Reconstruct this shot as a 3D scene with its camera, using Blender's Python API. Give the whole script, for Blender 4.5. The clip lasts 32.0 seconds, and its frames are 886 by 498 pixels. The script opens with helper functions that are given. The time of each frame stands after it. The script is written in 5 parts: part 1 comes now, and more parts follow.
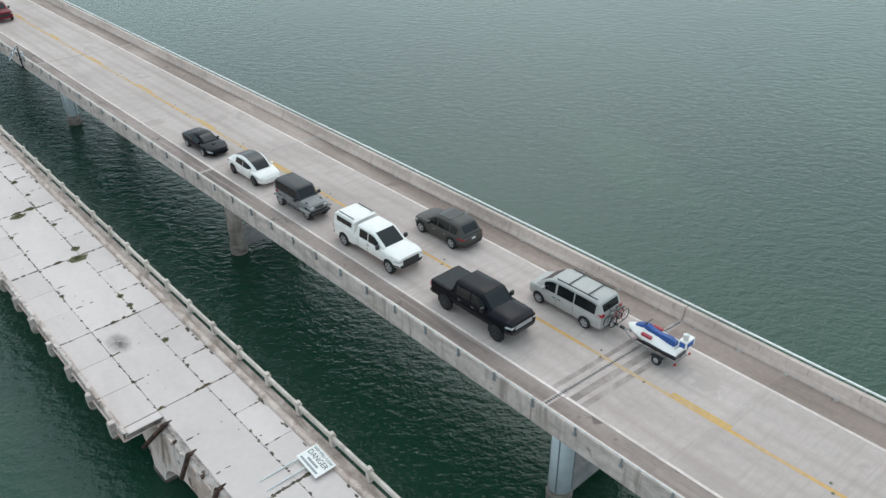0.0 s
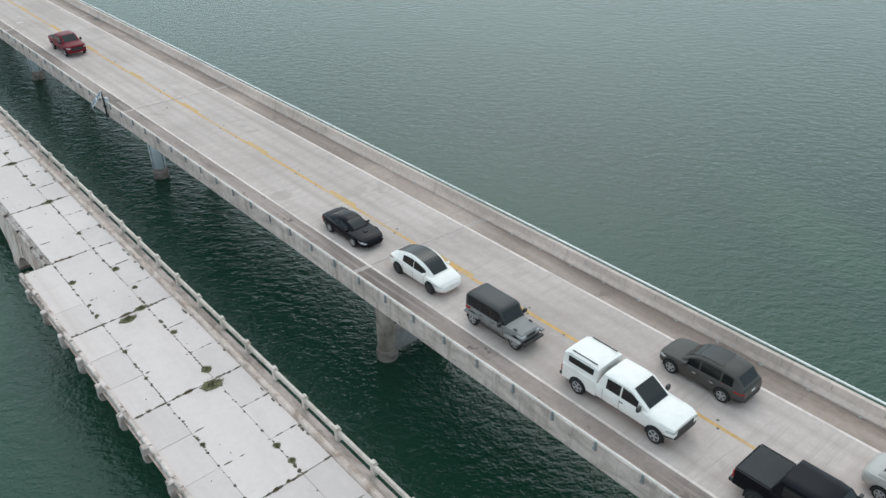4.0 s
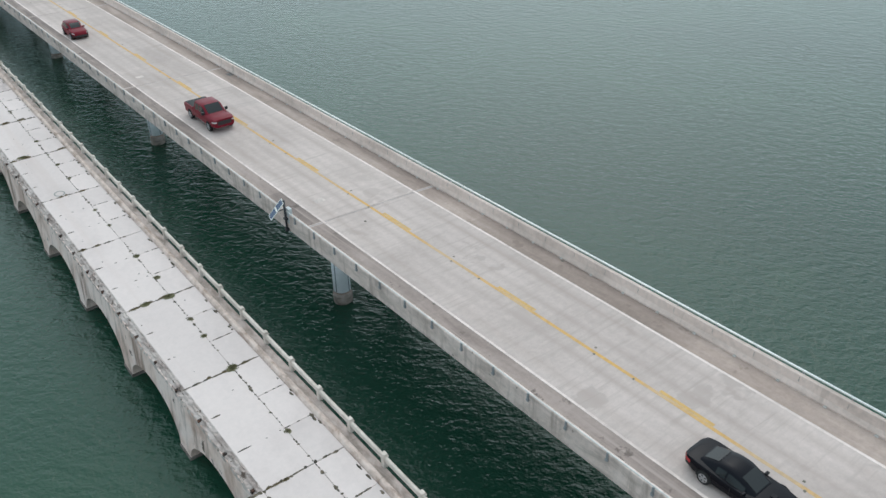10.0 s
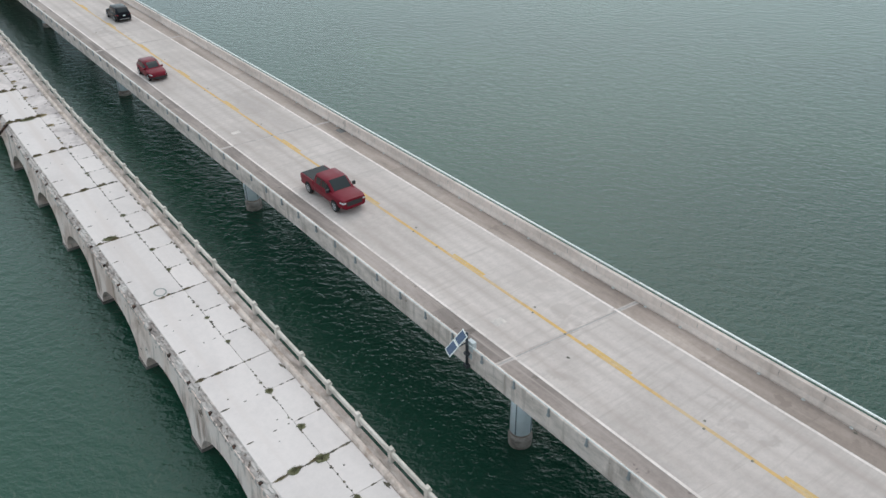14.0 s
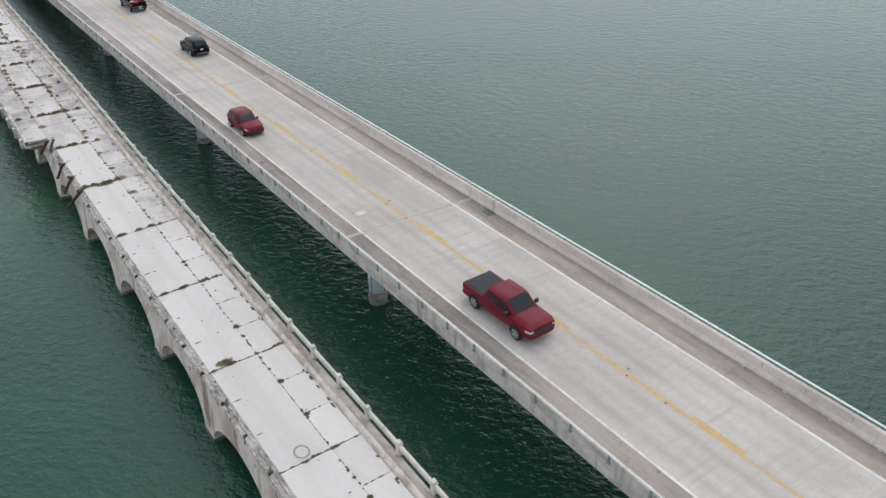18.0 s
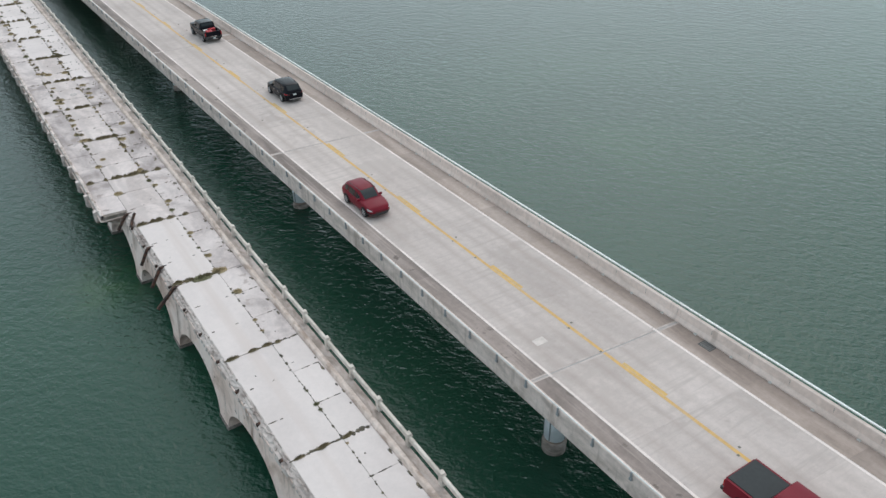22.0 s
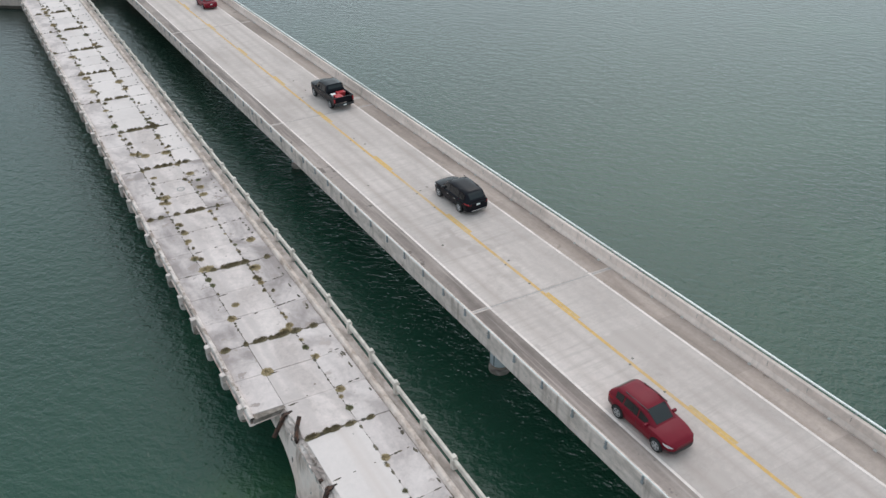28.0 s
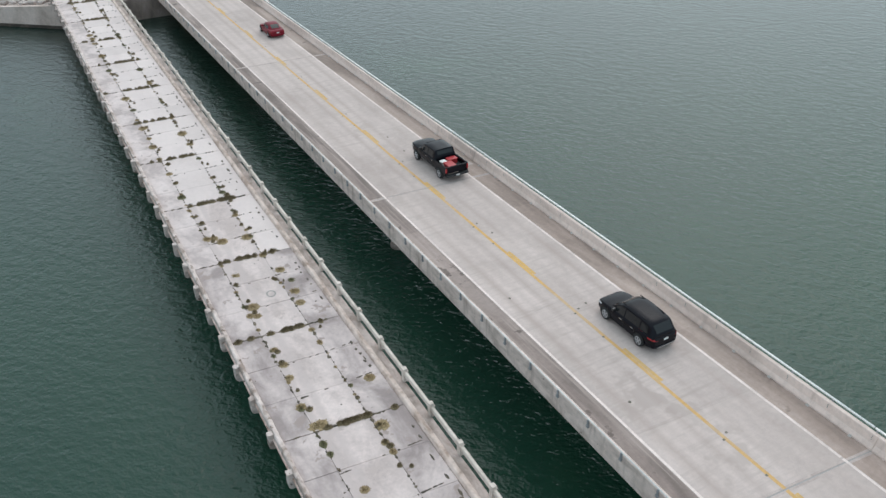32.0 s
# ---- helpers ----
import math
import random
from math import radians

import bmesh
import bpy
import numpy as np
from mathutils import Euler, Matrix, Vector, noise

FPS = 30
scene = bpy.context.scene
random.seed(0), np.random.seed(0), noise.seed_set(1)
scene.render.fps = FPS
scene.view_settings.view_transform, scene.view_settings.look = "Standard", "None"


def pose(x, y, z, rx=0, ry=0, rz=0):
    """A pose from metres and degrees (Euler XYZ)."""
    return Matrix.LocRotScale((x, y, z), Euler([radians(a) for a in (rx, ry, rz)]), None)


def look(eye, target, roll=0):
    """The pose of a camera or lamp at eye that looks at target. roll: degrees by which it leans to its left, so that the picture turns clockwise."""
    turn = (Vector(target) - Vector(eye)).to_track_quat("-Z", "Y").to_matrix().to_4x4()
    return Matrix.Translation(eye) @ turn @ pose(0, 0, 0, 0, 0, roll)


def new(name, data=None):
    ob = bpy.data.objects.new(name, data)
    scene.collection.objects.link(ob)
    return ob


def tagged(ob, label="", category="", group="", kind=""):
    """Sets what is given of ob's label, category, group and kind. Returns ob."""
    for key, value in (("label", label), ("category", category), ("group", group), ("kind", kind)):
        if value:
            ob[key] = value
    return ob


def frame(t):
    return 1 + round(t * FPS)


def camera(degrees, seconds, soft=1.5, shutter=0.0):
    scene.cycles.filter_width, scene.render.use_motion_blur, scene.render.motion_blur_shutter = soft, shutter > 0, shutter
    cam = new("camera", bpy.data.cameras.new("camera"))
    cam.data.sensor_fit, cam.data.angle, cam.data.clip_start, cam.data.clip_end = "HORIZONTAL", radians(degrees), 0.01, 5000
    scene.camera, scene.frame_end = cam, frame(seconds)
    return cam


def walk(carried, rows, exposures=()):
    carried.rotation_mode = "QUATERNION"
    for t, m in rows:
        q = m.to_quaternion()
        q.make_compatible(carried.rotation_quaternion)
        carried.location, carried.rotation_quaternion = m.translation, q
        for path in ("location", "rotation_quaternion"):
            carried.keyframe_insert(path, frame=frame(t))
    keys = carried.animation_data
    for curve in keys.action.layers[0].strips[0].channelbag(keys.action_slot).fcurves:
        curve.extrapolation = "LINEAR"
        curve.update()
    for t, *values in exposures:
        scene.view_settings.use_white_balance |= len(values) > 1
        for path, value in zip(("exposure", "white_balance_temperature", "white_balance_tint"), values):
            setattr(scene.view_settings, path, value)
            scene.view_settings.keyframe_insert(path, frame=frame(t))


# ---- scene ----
cam = camera(58.07, 32.0)
PATH = [
    (0, (-26.301, -44.807, 34.68), (-15.124, -32.188, 23.917), -0.85),
    (1, (-26.285, -40.33, 34.699), (-15.145, -27.684, 23.929), -0.96),
    (2, (-26.267, -35.856, 34.717), (-15.188, -23.162, 23.94), -0.99),
    (3, (-26.247, -31.383, 34.734), (-15.245, -18.629, 23.95), -0.97),
    (4, (-26.226, -26.912, 34.75), (-15.309, -14.089, 23.961), -0.93),
    (5, (-26.202, -22.443, 34.764), (-15.376, -9.547, 23.973), -0.88),
    (6, (-26.177, -17.976, 34.778), (-15.441, -5.005, 23.985), -0.83),
    (7, (-26.15, -13.511, 34.791), (-15.504, -0.465, 23.999), -0.80),
    (8, (-26.121, -9.048, 34.803), (-15.564, 4.073, 24.014), -0.79),
    (9, (-26.09, -4.587, 34.813), (-15.62, 8.608, 24.029), -0.78),
    (10, (-26.057, -0.127, 34.823), (-15.673, 13.139, 24.044), -0.79),
    (11, (-26.022, 4.33, 34.832), (-15.724, 17.668, 24.058), -0.81),
    (12, (-25.985, 8.786, 34.84), (-15.775, 22.194, 24.071), -0.83),
    (13, (-25.947, 13.24, 34.846), (-15.825, 26.719, 24.082), -0.85),
    (14, (-25.907, 17.692, 34.852), (-15.877, 31.242, 24.091), -0.86),
    (15, (-25.864, 22.142, 34.857), (-15.931, 35.764, 24.098), -0.87),
    (16, (-25.82, 26.59, 34.861), (-15.988, 40.286, 24.102), -0.88),
    (17, (-25.774, 31.036, 34.863), (-16.049, 44.806, 24.102), -0.87),
    (18, (-25.726, 35.48, 34.865), (-16.113, 49.326, 24.1), -0.87),
    (19, (-25.677, 39.923, 34.866), (-16.18, 53.844, 24.094), -0.87),
    (20, (-25.625, 44.363, 34.865), (-16.25, 58.36, 24.085), -0.87),
    (21, (-25.571, 48.802, 34.864), (-16.321, 62.873, 24.074), -0.89),
    (22, (-25.516, 53.239, 34.862), (-16.392, 67.384, 24.06), -0.92),
    (23, (-25.459, 57.674, 34.858), (-16.461, 71.891, 24.044), -0.97),
    (24, (-25.399, 62.107, 34.854), (-16.528, 76.393, 24.027), -1.04),
    (25, (-25.338, 66.538, 34.848), (-16.592, 80.89, 24.008), -1.14),
    (26, (-25.275, 70.967, 34.842), (-16.65, 85.382, 23.987), -1.25),
    (27, (-25.211, 75.395, 34.835), (-16.704, 89.862, 23.956), -1.27),
    (28, (-25.144, 79.820, 34.826), (-16.753, 94.337, 23.924), -1.28),
    (29, (-25.075, 84.244, 34.817), (-16.794, 98.806, 23.892), -1.32),
    (30, (-25.005, 88.665, 34.806), (-16.830, 103.271, 23.859), -1.35),
    (31, (-24.933, 93.085, 34.795), (-16.869, 107.734, 23.823), -1.27),
    (32, (-24.858, 97.503, 34.782), (-16.919, 112.198, 23.782), -1.05),
]
walk(cam, [(t, look(eye, target, roll)) for t, eye, target, roll in PATH],
     exposures=((0, -0.05, 6450, 9.0), (32, -0.03, 6560, 12.0)))

# ---- light ----
world = bpy.data.worlds.new("overcast_sky")
scene.world = world
world.use_nodes = True
wn = world.node_tree.nodes
sky = wn.new("ShaderNodeTexSky")
sky.sky_type, sky.sun_disc = "NISHITA", False
sky.sun_elevation, sky.sun_rotation = radians(50), radians(47)
sky.air_density, sky.dust_density, sky.ozone_density = 1.0, 6.0, 1.0
hsv = wn.new("ShaderNodeHueSaturation")
hsv.inputs["Saturation"].default_value = 0.25
world.node_tree.links.new(sky.outputs[0], hsv.inputs["Color"])
cloud = wn.new("ShaderNodeMix")
cloud.data_type = "RGBA"
cloud.inputs[0].default_value = 0.64
cloud.inputs[7].default_value = (5.7, 7.85, 9.0, 1)
world.node_tree.links.new(hsv.outputs[0], cloud.inputs[6])
world.node_tree.links.new(cloud.outputs[2], wn["Background"].inputs["Color"])
wn["Background"].inputs["Strength"].default_value = 0.15
sun_data = bpy.data.lights.new("sun", "SUN")
sun_data.energy, sun_data.angle, sun_data.color = 0.5, radians(110), (1.0, 0.97, 0.93)
sun = new("sun", sun_data)
sun.rotation_euler = (radians(40), 0, radians(180 - 47))


# ---- materials ----
def material(name, rough=0.8, metal=0.0):
    m = bpy.data.materials.new(name)
    m.use_nodes = True
    b = m.node_tree.nodes["Principled BSDF"]
    b.inputs["Roughness"].default_value, b.inputs["Metallic"].default_value = rough, metal
    return m, m.node_tree.nodes, m.node_tree.links, b


def noise_of(n, l, scale, detail=6.0, rough=0.6, stretch=(1, 1, 1), warp=0.0, turn=0.0):
    """Noise in world metres, stretched along the axes."""
    geo, mul = n.new("ShaderNodeNewGeometry"), n.new("ShaderNodeVectorMath")
    mul.operation = "MULTIPLY"
    mul.inputs[1].default_value = stretch
    rot = n.new("ShaderNodeVectorRotate")
    rot.rotation_type = "Z_AXIS"
    rot.inputs["Angle"].default_value = radians(turn)
    l.new(geo.outputs["Position"], rot.inputs["Vector"])
    l.new(rot.outputs[0], mul.inputs[0])
    t = n.new("ShaderNodeTexNoise")
    t.inputs["Scale"].default_value, t.inputs["Detail"].default_value, t.inputs["Roughness"].default_value = scale, detail, rough
    t.inputs["Distortion"].default_value = warp
    l.new(mul.outputs[0], t.inputs["Vector"])
    return t.outputs["Fac"]


def ramp(n, l, fac, stops):
    r = n.new("ShaderNodeValToRGB")
    e = r.color_ramp.elements
    while len(e) < len(stops):
        e.new(1.0)
    for k, (p, c) in enumerate(stops):
        e[k].position, e[k].color = p, (*c, 1) if len(c) == 3 else c
    l.new(fac, r.inputs["Fac"])
    return r.outputs["Color"]


def mix(n, l, a, b, fac, how="MIX"):
    m = n.new("ShaderNodeMix")
    m.data_type, m.blend_type = "RGBA", how
    for sock, v in ((m.inputs[6], a), (m.inputs[7], b)):
        if isinstance(v, tuple):
            sock.default_value = (*v, 1)
        else:
            l.new(v, sock)
    if isinstance(fac, float):
        m.inputs[0].default_value = fac
    else:
        l.new(fac, m.inputs[0])
    return m.outputs[2]


def bump(n, l, b, height, strength, distance, prior=None):
    k = n.new("ShaderNodeBump")
    k.inputs["Strength"].default_value, k.inputs["Distance"].default_value = strength, distance
    l.new(height, k.inputs["Height"])
    if prior:
        l.new(prior, k.inputs["Normal"])
    l.new(k.outputs[0], b.inputs["Normal"])
    return k.outputs[0]


def grey(v):
    return (v, v, v)


def warm(c):
    """Base colour shifted towards red, to offset the blue-grey light of the sky."""
    return (c[0] * 1.175, c[1], c[2] * 0.94)


def stained(name, base, dark, light, big=0.12, stretch=(1, 1, 1), amount=(0.35, 0.65), rough=0.85, island=0.0, spots=None, streak=None, detail=5, fine_mix=0.55):
    """Mineral surface: broad stains, fine grain, per-piece shift and pitted relief."""
    base, dark, light = warm(base), warm(dark), warm(light)
    if streak:
        streak = (*streak[:3], warm(streak[3]), *streak[4:])
    if spots:
        spots = (*spots[:2], warm(spots[2]))
    m, n, l, b = material(name, rough)
    broad = noise_of(n, l, big, detail, 0.6, stretch, 0.4)
    col = ramp(n, l, broad, [(amount[0], dark), (0.5, base), (amount[1], light)])
    fine = ramp(n, l, noise_of(n, l, 3.0, 9, 0.78), [(0.34, grey(0.66)), (0.60, grey(1.0))])
    col = mix(n, l, col, fine, fine_mix, "MULTIPLY")
    if streak:
        s = ramp(n, l, noise_of(n, l, 1.0, streak[4] if len(streak) > 4 else 6, 0.6, streak[0]), [(streak[1], grey(0.0)), (streak[2], grey(1.0))])
        col = mix(n, l, col, streak[3], s)
    if spots:
        s = ramp(n, l, noise_of(n, l, spots[0], 4, 0.6), [(spots[1], grey(0.0)), (spots[1] + 0.04, grey(1.0))])
        col = mix(n, l, col, spots[2], s)
    if island:
        info = n.new("ShaderNodeObjectInfo")
        col = mix(n, l, col, ramp(n, l, info.outputs["Random"], [(0.0, grey(1 - island)), (1.0, grey(1.0))]), 1.0, "MULTIPLY")
    l.new(col, b.inputs["Base Color"])
    bump(n, l, b, noise_of(n, l, 14.0, 6, 0.7), 0.25, 0.01)
    return m


def plain(name, color, rough=0.5, metal=0.0, coat=0.0, vary=0.12, scale=6.0):
    m, n, l, b = material(name, rough, metal)
    c = ramp(n, l, noise_of(n, l, scale, 4), [(0.3, tuple(v * (1 - vary) for v in color)), (0.7, tuple(min(1, v * (1 + vary)) for v in color))])
    l.new(c, b.inputs["Base Color"])
    b.inputs["Coat Weight"].default_value = coat
    b.inputs["Coat Roughness"].default_value = 0.05
    return m


def worn(m, tracks):
    """Wheel tracks worn into a road surface: darker lengthwise bands, broken up by noise."""
    n, l = m.node_tree.nodes, m.node_tree.links
    b = n["Principled BSDF"]
    base = b.inputs["Base Color"].links[0].from_socket
    geo, sep, size, part_ = n.new("ShaderNodeNewGeometry"), n.new("ShaderNodeSeparateXYZ"), n.new("ShaderNodeMath"), n.new("ShaderNodeMath")
    size.operation, part_.operation = "ABSOLUTE", "MULTIPLY"
    part_.inputs[1].default_value = 0.25
    l.new(geo.outputs["Position"], sep.inputs[0])
    l.new(sep.outputs["X"], size.inputs[0])
    l.new(size.outputs[0], part_.inputs[0])
    band = ramp(n, l, part_.outputs[0], [(p / 4, grey(v)) for p, v in tracks])
    rub = ramp(n, l, noise_of(n, l, 1.0, 4, 0.6, (0.35, 0.05, 1), 0.3), [(0.34, grey(0.25)), (0.64, grey(1.0))])
    fac = n.new("ShaderNodeMath")
    fac.operation = "MULTIPLY"
    l.new(band, fac.inputs[0])
    l.new(rub, fac.inputs[1])
    l.new(mix(n, l, base, warm((0.325, 0.295, 0.275)), fac.outputs[0]), b.inputs["Base Color"])
    return m


LANE = worn(stained("lane_concrete", (0.49, 0.468, 0.455), (0.41, 0.388, 0.374), (0.54, 0.517, 0.505), 0.16, (1.2, 0.6, 1), island=0.09, detail=4, fine_mix=0.42, streak=((0.3, 3.2, 1), 0.50, 0.72, (0.40, 0.383, 0.368), 5), spots=(0.3, 0.61, (0.41, 0.39, 0.376))),
            ((0.0, 0.4), (0.55, 0.05), (1.0, 0.7), (1.45, 0.05), (1.9, 0.3), (2.3, 0.05), (2.75, 0.7), (3.3, 0.0)))
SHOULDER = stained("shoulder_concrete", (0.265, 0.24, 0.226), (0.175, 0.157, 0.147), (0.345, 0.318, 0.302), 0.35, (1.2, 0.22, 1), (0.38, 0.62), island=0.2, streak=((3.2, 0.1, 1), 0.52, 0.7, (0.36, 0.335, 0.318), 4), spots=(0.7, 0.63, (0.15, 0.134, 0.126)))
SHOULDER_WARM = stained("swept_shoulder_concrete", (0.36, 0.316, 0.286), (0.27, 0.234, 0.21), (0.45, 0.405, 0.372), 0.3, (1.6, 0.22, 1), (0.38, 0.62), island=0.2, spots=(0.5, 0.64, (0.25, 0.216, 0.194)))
PARAPET = stained("barrier_concrete", (0.66, 0.61, 0.57), (0.54, 0.495, 0.46), (0.72, 0.67, 0.632), 0.5, (1, 0.35, 1), island=0.05, streak=((0.3, 1.4, 0.25), 0.6, 0.74, (0.45, 0.41, 0.378)))
FASCIA = stained("fascia_concrete", (0.60, 0.562, 0.53), (0.45, 0.415, 0.385), (0.68, 0.645, 0.615), 1.1, (1, 0.5, 1.6), streak=((0.6, 1.9, 0.25), 0.52, 0.70, (0.33, 0.295, 0.268)), spots=(2.2, 0.68, (0.25, 0.22, 0.2)))
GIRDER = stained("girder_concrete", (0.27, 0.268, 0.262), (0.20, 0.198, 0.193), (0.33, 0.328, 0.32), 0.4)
COLUMN = stained("column_concrete", (0.42, 0.36, 0.32), (0.28, 0.235, 0.205), (0.52, 0.46, 0.42), 0.9, (1, 1, 0.5), spots=(1.3, 0.66, (0.2, 0.16, 0.135)))
JACKET = plain("column_jacket", (0.86, 0.87, 0.895), 0.55, vary=0.07, scale=1.2)
SEAM = plain("jacket_seam", (0.2, 0.21, 0.23), 0.7)
COLUMN_OLD = stained("weathered_column_concrete", (0.50, 0.462, 0.425), (0.33, 0.293, 0.262), (0.62, 0.59, 0.562), 0.7, (1, 1, 0.9), spots=(1.1, 0.6, (0.24, 0.195, 0.165)))
COLLAR = stained("tidal_concrete", (0.16, 0.15, 0.14), (0.08, 0.072, 0.065), (0.26, 0.25, 0.24), 1.2, (1, 1, 2))
OLD_DECK = stained("old_deck_concrete", (0.60, 0.588, 0.586), (0.56, 0.546, 0.544), (0.615, 0.603, 0.60), 0.3, (1, 0.5, 1), island=0.11, streak=((0.7, 0.02, 1), 0.56, 0.78, (0.54, 0.51, 0.495), 3), fine_mix=0.2)
OLD_GREY = stained("old_deck_grey_concrete", (0.42, 0.40, 0.40), (0.29, 0.272, 0.272), (0.55, 0.53, 0.53), 0.45, (1, 0.6, 1), (0.40, 0.60), island=0.07, fine_mix=0.4, spots=(0.9, 0.6, (0.30, 0.275, 0.265)))
OLD_PALE = stained("old_deck_mottled_concrete", (0.54, 0.52, 0.52), (0.41, 0.39, 0.39), (0.60, 0.585, 0.585), 0.45, (1, 0.7, 1), (0.40, 0.60), island=0.07, fine_mix=0.4, spots=(0.9, 0.6, (0.40, 0.37, 0.36)))
OLD_MID = stained("old_deck_middle_concrete", (0.57, 0.545, 0.54), (0.46, 0.435, 0.428), (0.61, 0.588, 0.582), 0.45, (1, 0.5, 1), (0.40, 0.60), island=0.06, spots=(0.8, 0.62, (0.42, 0.395, 0.385)))


def banded(m, x0, stops, color):
    """A lengthwise stain between fixed lines of the deck, broken up by noise."""
    n, l = m.node_tree.nodes, m.node_tree.links
    b = n["Principled BSDF"]
    base = b.inputs["Base Color"].links[0].from_socket
    geo, sep, off = n.new("ShaderNodeNewGeometry"), n.new("ShaderNodeSeparateXYZ"), n.new("ShaderNodeMapRange")
    off.inputs["From Min"].default_value, off.inputs["From Max"].default_value = x0, x0 + 4.0
    l.new(geo.outputs["Position"], sep.inputs[0])
    wob, add = noise_of(n, l, 0.5, 4, 0.6, (1, 0.5, 1)), n.new("ShaderNodeMath")
    add.operation = "ADD"
    l.new(sep.outputs["X"], add.inputs[0])
    l.new(wob, add.inputs[1])
    l.new(add.outputs[0], off.inputs["Value"])
    band = ramp(n, l, off.outputs[0], [((p - x0) / 4, grey(v)) for p, v in stops])
    l.new(mix(n, l, base, color, band), b.inputs["Base Color"])


banded(OLD_MID, -17.0, ((-16.6, 0.8), (-16.1, 0.75), (-15.85, 0.15), (-15.6, 0.7), (-15.4, 0.65), (-15.15, 0.0), (-14.1, 0.0), (-13.7, 0.6)), warm((0.43, 0.412, 0.41)))
OLD_CURB = stained("old_curb_concrete", (0.40, 0.362, 0.335), (0.27, 0.24, 0.215), (0.49, 0.455, 0.43), 1.4, (1.4, 0.5, 1), (0.36, 0.62))
KERB_EDGE = stained("kerb_edge_concrete", (0.56, 0.50, 0.455), (0.36, 0.30, 0.26), (0.64, 0.59, 0.55), 1.5, (1.2, 0.6, 1), (0.36, 0.6))
OLD_RAIL = stained("old_rail_paint", (0.54, 0.535, 0.495), (0.41, 0.40, 0.365), (0.62, 0.615, 0.58), 0.9)
OLD_WALL = stained("arch_concrete", (0.715, 0.618, 0.572), (0.51, 0.40, 0.35), (0.75, 0.685, 0.655), 0.6, (1, 0.7, 0.6), (0.38, 0.62),
                   streak=((0.9, 0.9, 0.18), 0.53, 0.68, (0.27, 0.20, 0.168)), spots=(1.1, 0.64, (0.12, 0.088, 0.07)), fine_mix=0.3)
GROUT = stained("joint_dirt", (0.17, 0.155, 0.135), (0.09, 0.08, 0.07), (0.27, 0.25, 0.23), 2.0)
WHITE_LINE = stained("white_road_paint", (0.66, 0.65, 0.635), (0.53, 0.515, 0.50), (0.73, 0.72, 0.71), 1.2, (1, 0.3, 1))
YELLOW_LINE = stained("yellow_road_paint", (0.53, 0.375, 0.16), (0.49, 0.395, 0.25), (0.56, 0.385, 0.135), 0.8, (1, 0.2, 1), (0.4, 0.6))
RAIL_METAL = plain("galvanised_rail", (0.90, 0.86, 0.815), 0.5, 0.0)
DARK_METAL = plain("dark_steel", (0.06, 0.06, 0.065), 0.5, 0.4)
WING = stained("wing_wall_concrete", (0.53, 0.485, 0.45), (0.40, 0.355, 0.325), (0.60, 0.56, 0.53), 0.5, (1, 1, 0.6), spots=(0.9, 0.68, (0.25, 0.2, 0.17)))
TIDE = stained("tide_mark", (0.06, 0.05, 0.042), (0.035, 0.03, 0.026), (0.11, 0.095, 0.08), 0.8)
RUST = stained("rust", (0.04, 0.024, 0.018), (0.018, 0.013, 0.011), (0.11, 0.05, 0.03), 4.0)
ROCK = stained("riprap_rock", (0.42, 0.41, 0.40), (0.30, 0.29, 0.28), (0.55, 0.54, 0.53), 0.8)
GROUND = stained("gravel_ground", (0.36, 0.35, 0.33), (0.25, 0.24, 0.22), (0.45, 0.44, 0.42), 0.5)


